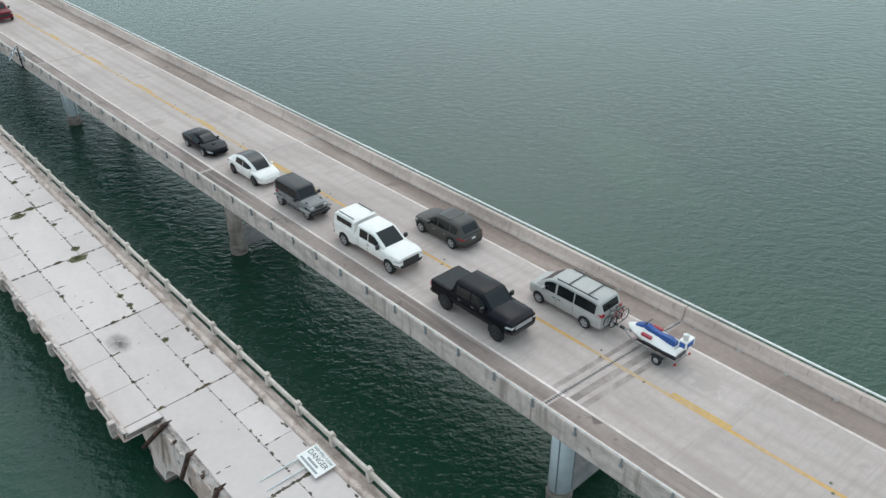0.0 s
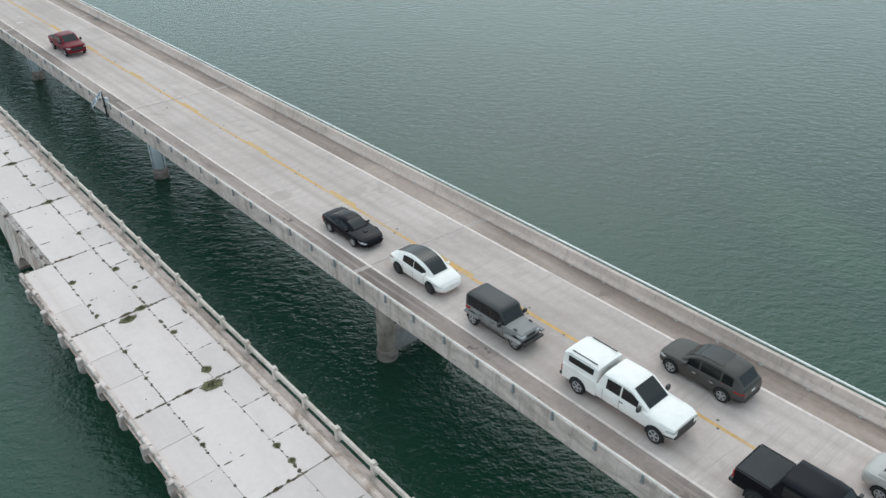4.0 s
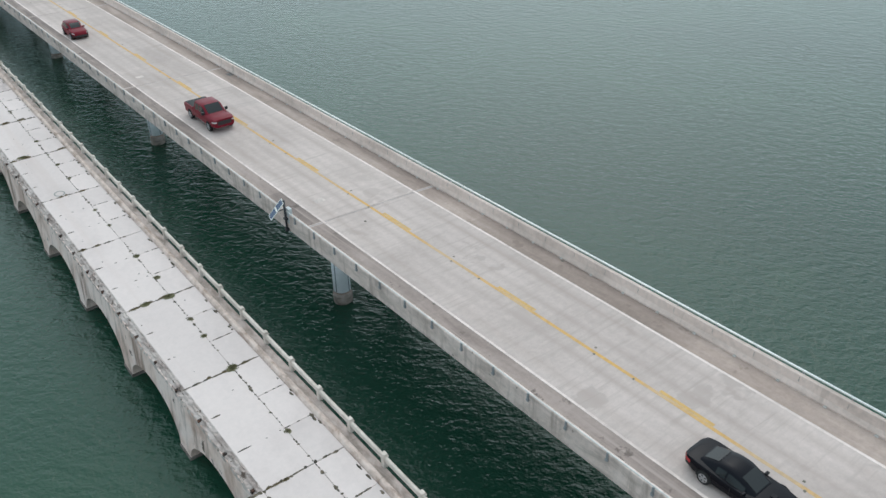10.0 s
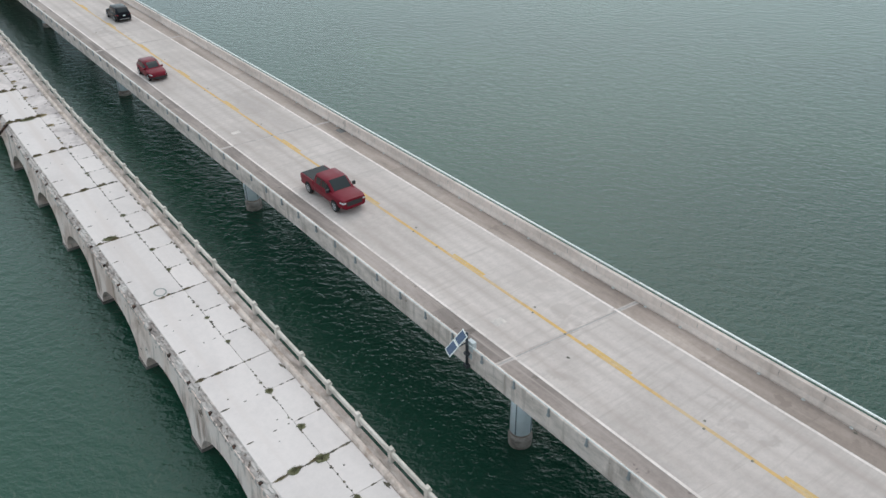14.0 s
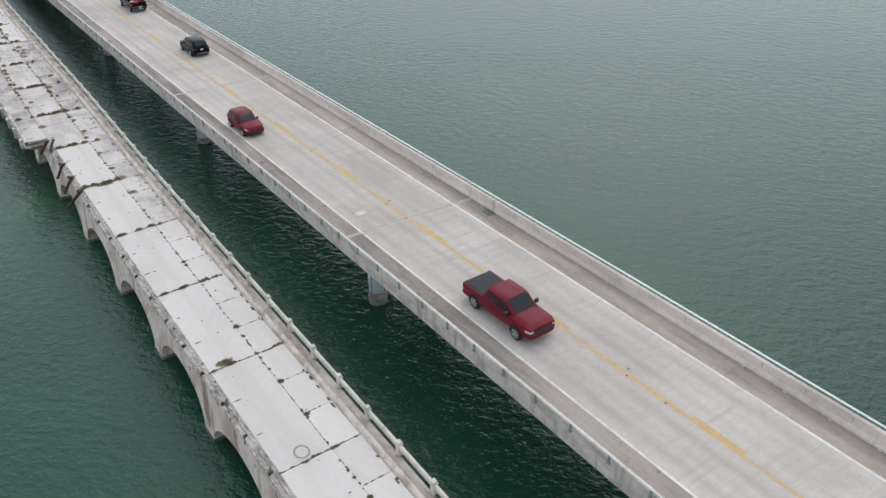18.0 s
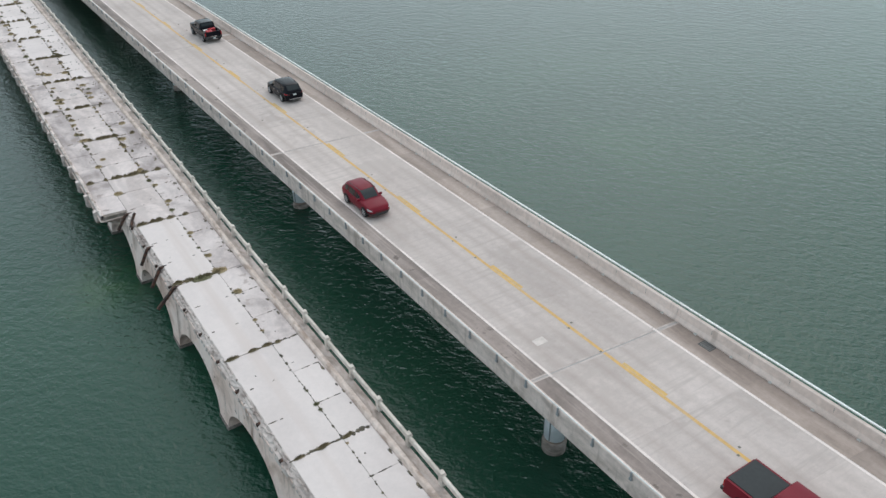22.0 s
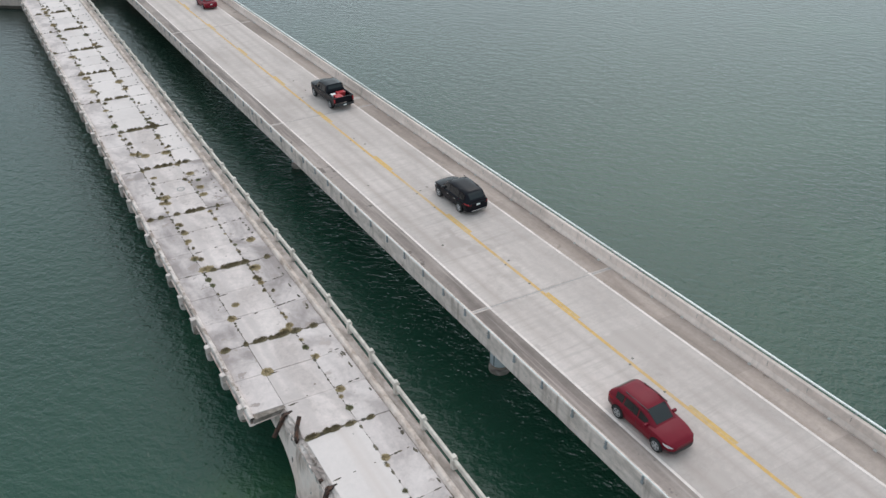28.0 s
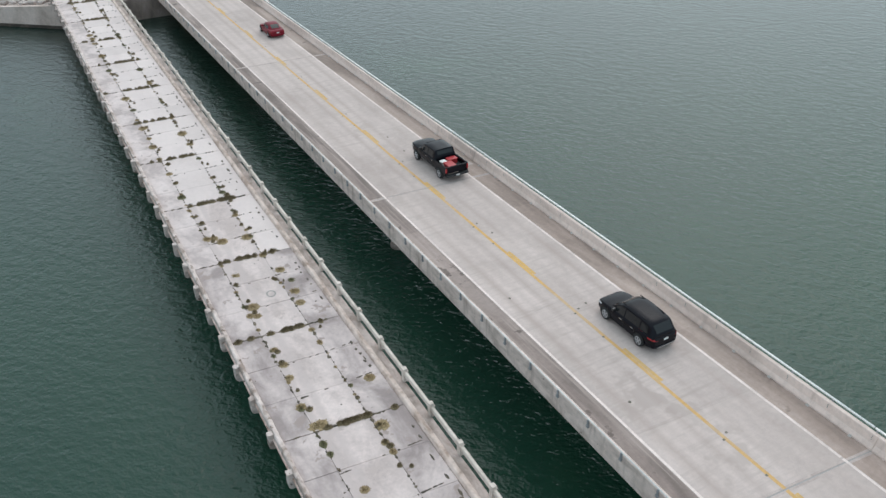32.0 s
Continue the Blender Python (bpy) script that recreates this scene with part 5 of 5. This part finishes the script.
s["cabin"] = [(0.95, 0.66, 0.77, 0.56, 0.83), (0.15, 0.80, 0.78, 0.58, 1.22), (-0.35, 0.80, 0.80, 0.58, 1.29), (-0.85, 0.78, 0.82, 0.56, 1.24), (-1.7, 0.70, 0.82, 0.54, 0.93)]
s.update(shield=(0.9, 0.18), rear=(-0.95, -1.62), windows=((0.5, -0.32), (-0.4, -0.85)), mirror=0.55, bumper=INK, grille=INK, handles=(), mirror_mat=INK, mirror_h=0.12, lamp_z=0.56, tail_z=0.66)
t = vehicle("sports_coupe", "low black sports coupe with alloy wheels", "car", INK, s, -2.2, 10.2, False)
part("hood_scoop", boxed(1.3, 1.55, -0.12, 0.12, 0.78, 0.845, 0.02), INK, t)

s = truck_spec(1.42, 2.12, 1.46, 0.72, 0.47, 2.06, cab=(1.4, 0.78, -1.2, -1.45), axles=(1.95, -1.9))
s.update(bumper=BLACK, rim=DARK_ALLOY, grille=ALLOY, grille_h=0.2)
t = vehicle("pickup_truck", "lifted black crew cab pickup with a covered bed", "pickup truck", INK, s, -2.05, -20.6, False)
pickup(-1.47, -3.0, 2.06, 1.45, 1.0, None, t, INK, LINER)
part("bed_cover", boxed(-2.95, -1.48, -0.92, 0.92, 1.44, 1.475, 0.01), LINER, t)

s = crossover_spec(4.95, 1.96, 1.76, 0.385, 2.9, belt=1.03, hood=1.02)
s.update(bumper_rear=INK)
t = vehicle("suv", "black three-row suv with silver door handles", "car", INK, s, 1.95, 123.95, True)
for sgn in (-1, 1):
    part("roof_rail", boxed(-1.5, 0.5, sgn * 0.64 - 0.016, sgn * 0.64 + 0.016, 1.70, 1.745), INK, t)
part("bumper_trim", boxed(-2.54, -2.45, -0.62, 0.62, 0.42, 0.47), CHROME, t)

s = truck_spec(1.27, 1.95, 1.28, 0.55, 0.42, 2.03, cab=(1.4, 0.78, -0.95, -1.2), axles=(1.95, -1.95))
s.update(bumper_rear=BLACK)
t = vehicle("pickup_truck", "black pickup truck carrying red cargo in its open bed", "pickup truck", INK, s, 2.4, 148.4, True)
pickup(-1.22, -2.95, 2.03, 1.3, 0.86, None, t, INK, LINER)
REDBOX = plain("red_plastic", (0.42, 0.03, 0.035), 0.4)
base = t.matrix_basis
for nm, lab, cat, bx, mat in (("cooler", "white plastic cooler in the truck bed", "cooler", (-1.85, -1.45, 0.25, 0.7, 0.86, 1.22), SIGN_WHITE), ("cargo_tub", "red plastic cargo tub in the truck bed", "tub", (-1.85, -1.35, -0.7, 0.1, 0.86, 1.28), REDBOX),
                              ("cargo_tub", "red plastic cargo tub in the truck bed", "tub", (-2.8, -1.95, -0.05, 0.6, 0.86, 1.25), REDBOX)):
    c = thing(nm, lab, cat)
    c.matrix_basis = base
    part("shell", boxed(*bx, 0.05), mat, c)
    part("lid", boxed(bx[0] - 0.02, bx[1] + 0.02, bx[2] - 0.02, bx[3] + 0.02, bx[5] - 0.06, bx[5] + 0.02, 0.02), mat, c)

s = crossover_spec(4.75, 1.83, 1.44, 0.34, 2.78, sill=0.26, belt=0.88, hood=0.85)
s["cabin"] = [(1.15, 0.68, 0.84, 0.58, 0.9), (0.4, 0.83, 0.86, 0.62, 1.36), (-0.2, 0.84, 0.88, 0.62, 1.44), (-0.9, 0.82, 0.90, 0.60, 1.38), (-1.75, 0.72, 0.90, 0.56, 0.99)]
s.update(shield=(1.1, 0.42), rear=(-1.0, -1.68), windows=((0.75, -0.12), (-0.2, -1.1)), mirror=0.75, mirror_mat=RED, bumper=RED, handles=(0.1, -0.8), handle_mat=RED, lamp_z=0.62, tail_z=0.82)
vehicle("sedan", "dark red four-door sedan", "car", RED, s, 2.6, 190.7, True)


# ---- more traffic ----
def rod(bm, a, b, r, sides=7):
    """A round bar from a to b."""
    a, b = Vector(a), Vector(b)
    q = (b - a).to_track_quat("Z", "Y")
    rings = [[bm.verts.new(p + q @ Vector((r * math.cos(2 * math.pi * i / sides), r * math.sin(2 * math.pi * i / sides), 0))) for i in range(sides)] for p in (a, b)]
    for i in range(sides):
        j = (i + 1) % sides
        bm.faces.new((rings[0][i], rings[0][j], rings[1][j], rings[1][i]))
    bm.faces.new(rings[0][::-1])
    bm.faces.new(rings[1])


def hoop(bm, centre, radius, r, axis, around=24, sides=6):
    """A ring of round section about an axis."""
    q = Vector(axis).to_track_quat("Z", "Y")
    rings = []
    for i in range(around):
        t = 2 * math.pi * i / around
        rings.append([bm.verts.new(Vector(centre) + q @ Vector(((radius + r * math.cos(u)) * math.cos(t), (radius + r * math.cos(u)) * math.sin(t), r * math.sin(u)))) for u in [2 * math.pi * k / sides for k in range(sides)]])
    for i in range(around):
        for k in range(sides):
            bm.faces.new((rings[i][k], rings[(i + 1) % around][k], rings[(i + 1) % around][(k + 1) % sides], rings[i][(k + 1) % sides]))


def on_road(x, y, to_far):
    slope = math.degrees(math.atan(0.0245))
    return Matrix.Translation((x, y, road_z(y) + 0.004)) @ pose(0, 0, 0, 0, slope if to_far else -slope, 90 if to_far else -90)


# the grey off-roader with a black hard top
hw = 0.80
s = dict(W=1.6, R=0.40, axles=(1.47, -1.53), sill=0.52, lamp_z=0.95, tail_z=0.98, mirror=0.62, mirror_out=0.10, mirror_h=0.24, seams=(0.72, -0.22, -1.02), handles=(0.0, -0.85), handle_mat=BLACK, grille_h=0.27, rim=ALLOY, roof=BLACK,
         body=[(1.98, 0.60, 0.58, 0.98, 1.02), (1.90, 0.64, 0.50, 1.07, 1.12), (0.85, 0.74, 0.46, 1.10, 1.19), (0.80, hw, 0.46, 1.12, 1.15), (-1.95, hw, 0.46, 1.12, 1.15), (-2.12, hw * 0.97, 0.52, 1.10, 1.13)],
         cabin=[(0.80, 0.72, 1.08, 0.66, 1.16), (0.42, 0.76, 1.10, 0.68, 1.76), (0.25, 0.77, 1.10, 0.69, 1.83), (-1.95, 0.77, 1.10, 0.69, 1.83), (-2.10, 0.76, 1.10, 0.68, 1.72)],
         shield=(0.76, 0.46), rear=(-2.01, -2.09), windows=((0.38, -0.20), (-0.30, -1.0), (-1.1, -1.9)), bumper=BLACK, bumper_rear=BLACK, grille=STEEL_GREY)
t = vehicle("off_road_car", "grey four-door off-road car with a black hard top", "car", STEEL_GREY, s, -2.25, -3.6, False)
for sgn in (-1, 1):
    for ax in (1.47, -1.53):
        bm = boxed(ax - 0.56, ax + 0.56, sgn * 0.84 - 0.12, sgn * 0.84 + 0.12, 0.82, 0.93, 0.04)
        for v in bm.verts:
            if abs(v.co.x - ax) > 0.4:
                v.co.z -= 0.14
        part("fender", bm, STEEL_GREY, t)
    bm = bmesh.new()
    rod(bm, (0.95, sgn * 0.88, 0.5), (-1.0, sgn * 0.88, 0.5), 0.04)
    part("side_step", bm, BLACK, t)
    child("round_headlight", lathe("round_headlight", [(0.10, 0.0), (0.10, 0.05), (0.06, 0.07)], LAMP, 16), t, "round clear headlight").matrix_basis = Matrix.Translation((1.93, sgn * 0.48, 0.93)) @ pose(0, 0, 0, 0, 90, 0)
for k in range(7):
    part("grille_slot", boxed(1.975, 2.0, -0.28 + k * 0.085, -0.235 + k * 0.085, 0.78, 1.0), BLACK, t)
part("winch_bumper", boxed(2.0, 2.2, -0.72, 0.72, 0.52, 0.68, 0.04), BLACK, t)
for k in (-0.35, 0.35):
    part("hood_latch", boxed(1.3, 1.5, k * 1.6 - 0.04, k * 1.6 + 0.04, 1.13, 1.19, 0.01), BLACK, t)
o = child("spare_wheel", lathe("spare_wheel", [(0.2, -0.11), (0.37, -0.12), (0.40, -0.08), (0.40, 0.08), (0.37, 0.12), (0.2, 0.11)], TYRE, 28), t)
o.matrix_basis = Matrix.Translation((-2.24, 0.0, 1.0)) @ pose(0, 0, 0, 0, 90, 0)

# the silver passenger van and what it carries and tows
s = dict(W=1.93, R=0.34, axles=(1.62, -1.58), sill=0.34, lamp_z=0.86, tail_z=1.15, mirror=1.25, mirror_out=0.05, mirror_h=0.26, mirror_mat=SILVER, handles=(0.55, 0.2), handle_mat=BLACK, seams=(1.45, 0.45, -0.75), round=True, spokes=5, bumper=SILVER, bumper_rear=SILVER,
         body=[(2.56, 0.62, 0.36, 0.74, 0.78), (2.42, 0.82, 0.30, 0.90, 0.95), (2.0, 0.93, 0.26, 1.02, 1.08), (1.5, 0.96, 0.26, 1.08, 1.14), (0.0, 0.965, 0.26, 1.10, 1.13), (-2.2, 0.96, 0.26, 1.12, 1.15), (-2.48, 0.94, 0.30, 1.10, 1.13), (-2.56, 0.88, 0.36, 1.08, 1.10)],
         cabin=[(1.95, 0.80, 1.02, 0.70, 1.10), (1.2, 0.93, 1.05, 0.72, 1.68), (0.75, 0.94, 1.06, 0.74, 1.86), (0.0, 0.94, 1.06, 0.76, 1.91), (-1.6, 0.94, 1.07, 0.76, 1.90), (-2.3, 0.93, 1.08, 0.74, 1.82), (-2.54, 0.90, 1.08, 0.72, 1.16)],
         shield=(1.86, 1.05), rear=(-2.36, -2.50), windows=((1.35, 0.52), (0.38, -0.72), (-0.80, -2.15)))
t = vehicle("passenger_van", "silver passenger van with roof rails towing a trailer", "van", SILVER, s, 2.0, -23.4, True)
for sgn in (-1, 1):
    part("roof_rail", boxed(-2.1, 0.6, sgn * 0.66 - 0.02, sgn * 0.66 + 0.02, 1.90, 1.95, 0.01), BLACK, t)
for xx in (-1.5, -0.2):
    part("roof_bar", boxed(xx - 0.03, xx + 0.03, -0.68, 0.68, 1.95, 1.98), BLACK, t)
bm = boxed(-3.0, -2.5, -0.04, 0.04, 0.42, 0.50)
rod(bm, (-2.9, 0, 0.46), (-2.9, 0, 1.0), 0.03)
rod(bm, (-2.72, -0.5, 0.55), (-2.72, 0.5, 0.55), 0.025)
rod(bm, (-3.0, -0.5, 0.55), (-3.0, 0.5, 0.55), 0.025)
part("bicycle_rack", bm, DARK_METAL, t, "black steel rack on the tow bar")

van = on_road(2.0, -23.4, True)
for k, (bx, tint) in enumerate(((-2.75, (0.05, 0.05, 0.055)), (-2.98, (0.32, 0.05, 0.045)))):
    bike = thing("bicycle", "black bicycle carried on the van's rear rack" if k == 0 else "dark red bicycle carried on the van's rear rack", "bicycle", group="bicycles on the van's rack")
    bike.matrix_basis = van @ pose(bx, 0.08 * (1 - 2 * k), 0.52, 0, 0, 90)
    metal = plain("bicycle_paint", tint, 0.4)
    for sx in (-0.5, 0.5):
        bm = bmesh.new()
        hoop(bm, (sx, 0, 0.33), 0.31, 0.024, (0, 1, 0))
        w = part("wheel", bm, TYRE, bike)
        bm = bmesh.new()
        for i in range(7):
            a = math.pi * i / 7
            rod(bm, (sx - 0.3 * math.cos(a), 0, 0.33 - 0.3 * math.sin(a)), (sx + 0.3 * math.cos(a), 0, 0.33 + 0.3 * math.sin(a)), 0.006, 4)
        part("spokes", bm, CHROME, w)
    bm = bmesh.new()
    for a, b in (((-0.5, 0, 0.33), (-0.08, 0, 0.30)), ((-0.5, 0, 0.33), (-0.2, 0, 0.78)), ((-0.08, 0, 0.30), (-0.22, 0, 0.88)), ((-0.08, 0, 0.30), (0.36, 0, 0.74)), ((-0.2, 0, 0.78), (0.34, 0, 0.82)), ((0.5, 0, 0.33), (0.32, 0, 0.95))):
        rod(bm, a, b, 0.02)
    part("bicycle_frame", bm, metal, bike)
    bm = bmesh.new()
    rod(bm, (0.32, -0.3, 0.97), (0.32, 0.3, 0.97), 0.016)
    part("handlebar", bm, BLACK, bike)
    part("saddle", boxed(-0.36, -0.1, -0.06, 0.06, 0.88, 0.93, 0.02), BLACK, bike)
    bm = bmesh.new()
    rod(bm, (-0.08, -0.1, 0.18), (-0.08, -0.1, 0.42), 0.014)
    rod(bm, (-0.08, -0.14, 0.18), (-0.08, -0.05, 0.18), 0.02)
    part("crank", bm, DARK_METAL, bike)

trailer = thing("boat_trailer", "small galvanised trailer under the personal watercraft", "trailer", group="")
trailer.matrix_basis = on_road(2.05, -28.65, True)
ZINC = plain("trailer_steel", (0.30, 0.30, 0.31), 0.5, 0.5)
for sgn in (-1, 1):
    bm = bmesh.new()
    rod(bm, (-1.55, sgn * 0.5, 0.42), (0.9, sgn * 0.5, 0.42), 0.035)
    rod(bm, (0.9, sgn * 0.5, 0.42), (1.9, 0, 0.44), 0.035)
    part("side_rail", bm, ZINC, trailer)
    part("bunk", boxed(-1.4, 0.9, sgn * 0.3 - 0.06, sgn * 0.3 + 0.06, 0.46, 0.52, 0.01), DARK_METAL, trailer)
    w = child("wheel", lathe("wheel", [(0.14, -0.08), (0.25, -0.085), (0.27, -0.06), (0.27, 0.06), (0.25, 0.085), (0.14, 0.08)], TYRE, 24), trailer)
    w.matrix_basis = Matrix.Translation((-0.62, sgn * 0.72, 0.27)) @ pose(0, 0, 0, -90 * sgn, 0, 0)
    child("rim", lathe("rim", [(0.15, 0.06), (0.15, 0.09), (0.05, 0.10)], ALLOY, 18), w)
    bm = boxed(-0.95, -0.29, sgn * 0.72 - 0.11, sgn * 0.72 + 0.11, 0.56, 0.60, 0.015)
    for v in bm.verts:
        if abs(v.co.x + 0.62) > 0.25:
            v.co.z -= 0.12
    part("mudguard", bm, BLACK, trailer)
    part("tail_light", boxed(-1.62, -1.54, sgn * 0.62 - 0.07, sgn * 0.62 + 0.07, 0.42, 0.50), TAIL, trailer)
bm = bmesh.new()
rod(bm, (-0.62, -0.72, 0.30), (-0.62, 0.72, 0.30), 0.03)
rod(bm, (-1.5, -0.5, 0.42), (-1.5, 0.5, 0.42), 0.03)
rod(bm, (1.5, 0, 0.44), (1.5, 0, 0.95), 0.03)
part("axle", bm, ZINC, trailer)
part("coupler", boxed(1.85, 2.15, -0.06, 0.06, 0.40, 0.52, 0.02), DARK_METAL, trailer)

ski = thing("personal_watercraft", "white and blue personal watercraft riding on a trailer", "watercraft")
ski.matrix_basis = on_road(2.05, -28.65, True) @ pose(0, 0, 0.50)
HULL_WHITE, SEAT_BLUE = paint("hull_white", (0.83, 0.775, 0.73)), plain("seat_blue", (0.02, 0.075, 0.27), 0.5)
SKI_RED, HULL_DARK = plain("ski_red", (0.36, 0.02, 0.035), 0.4), plain("hull_dark", (0.05, 0.055, 0.065), 0.4)
lower = [(1.62, 0.06, 0.34, 0.46), (1.4, 0.26, 0.2, 0.46), (1.0, 0.46, 0.07, 0.45), (0.3, 0.58, 0.0, 0.43), (-0.8, 0.60, 0.0, 0.40), (-1.5, 0.56, 0.04, 0.38)]
child("hull", loft([[(x, y * w, z0 + (z1 - z0) * q) for y, q in ((0.0, 0.0), (0.7, 0.3), (1.0, 0.75), (1.0, 1.0), (-1.0, 1.0), (-1.0, 0.75), (-0.7, 0.3))] for x, w, z0, z1 in dense(lower, 3)], HULL_DARK), ski, "dark lower hull")
upper = [(1.66, 0.05, 0.46, 0.48), (1.4, 0.29, 0.45, 0.58), (1.0, 0.48, 0.44, 0.70), (0.6, 0.58, 0.43, 0.80), (0.3, 0.60, 0.42, 0.72), (-0.8, 0.62, 0.40, 0.60), (-1.5, 0.57, 0.38, 0.52)]
child("deck", loft([[(x, y * w, z0 + (z1 - z0) * q) for y, q in ((0.95, -0.2), (1.0, 0.15), (0.8, 0.55), (0.4, 1.0), (-0.4, 1.0), (-0.8, 0.55), (-1.0, 0.15), (-0.95, -0.2))] for x, w, z0, z1 in dense(upper, 3)], HULL_WHITE), ski, "white upper deck")
seat = [(1.15, 0.16, 0.66, 0.74), (0.8, 0.22, 0.74, 0.90), (0.45, 0.22, 0.76, 0.98), (0.2, 0.19, 0.66, 0.86), (-0.3, 0.18, 0.56, 0.84), (-0.8, 0.21, 0.54, 0.88), (-1.15, 0.19, 0.50, 0.80)]
child("seat", loft([[(x, y * w, z0 + (z1 - z0) * q) for y, q in ((1.0, 0.0), (0.95, 0.6), (0.6, 1.0), (-0.6, 1.0), (-0.95, 0.6), (-1.0, 0.0))] for x, w, z0, z1 in dense(seat, 3)], SEAT_BLUE), ski, "blue padded seat")
bm = bmesh.new()
rod(bm, (0.55, -0.36, 1.06), (0.62, 0, 1.0), 0.02)
rod(bm, (0.62, 0, 1.0), (0.55, 0.36, 1.06), 0.02)
rod(bm, (0.62, 0, 0.92), (0.62, 0, 1.02), 0.05)
part("handlebar", bm, BLACK, ski)
for sgn in (-1, 1):
    bm = boxed(-0.05, 0.55, sgn * 0.46 - 0.09, sgn * 0.46 + 0.09, 0.56, 0.70, 0.04)
    part("side_panel", bm, SKI_RED, ski, "red side panel")
    bm = bmesh.new()
    rod(bm, (-1.2, sgn * 0.25, 0.5), (-1.5, sgn * 0.25, 0.86), 0.02)
    rod(bm, (-1.5, sgn * 0.25, 0.86), (-1.85, sgn * 0.25, 0.86), 0.02)
    part("rack_arm", bm, CHROME, ski)
c = thing("cooler", "white and blue cooler strapped behind the watercraft seat", "cooler")
c.matrix_basis = ski.matrix_basis
part("shell", boxed(-1.86, -1.46, -0.34, 0.34, 0.88, 1.20, 0.04), plain("cooler_blue", (0.03, 0.11, 0.38), 0.5), c, "blue cooler shell")
part("lid", boxed(-1.88, -1.44, -0.36, 0.36, 1.20, 1.28, 0.03), SIGN_WHITE, c, "white cooler lid")
for sgn in (-1, 1):
    part("corner_post", boxed(-1.88, -1.80, sgn * 0.32 - 0.04, sgn * 0.32 + 0.04, 0.88, 1.22, 0.01), SIGN_WHITE, c)
c = thing("bait_bucket", "white bucket standing on the cooler", "bucket")
c.matrix_basis = ski.matrix_basis
child("bucket_shell", lathe("bucket_shell", [(0.12, 1.28), (0.15, 1.55), (0.16, 1.56)], SIGN_WHITE, 18), c).location = (-1.66, 0.12, 0)

# the red pickup with a folded black bed cover
s = truck_spec(1.24, 1.92, 1.26, 0.50, 0.42, 2.05, cab=(1.5, 0.72, -0.85, -1.12), axles=(1.86, -1.88))
s.update(bumper=RED, handle_mat=RED, grille=BLACK, mirror_mat=BLACK)
t = vehicle("pickup_truck", "dark red crew cab pickup with a black bed cover", "pickup truck", RED, s, -1.85, 63.4, False)
pickup(-1.14, -2.95, 2.05, 1.27, 0.84, None, t, RED, LINER)
part("bed_cover", boxed(-2.92, -1.15, -0.90, 0.90, 1.26, 1.295, 0.01), LINER, t, "black vinyl bed cover")
part("grille_bar", boxed(2.93, 2.98, -0.5, 0.5, 0.98, 1.03, 0.01), BLACK, t)

# the red hatchback-backed crossover
s = crossover_spec(4.48, 1.86, 1.62, 0.36, 2.67, belt=0.98, hood=0.96)
s.update(bumper=BLACK, mirror_mat=RED, handle_mat=RED)
t = vehicle("crossover_car", "bright red compact crossover car with roof rails", "car", RED, s, -2.55, 99.1, False)
for sgn in (-1, 1):
    part("roof_rail", boxed(-1.2, 0.4, sgn * 0.60 - 0.016, sgn * 0.60 + 0.016, 1.58, 1.62), BLACK, t)
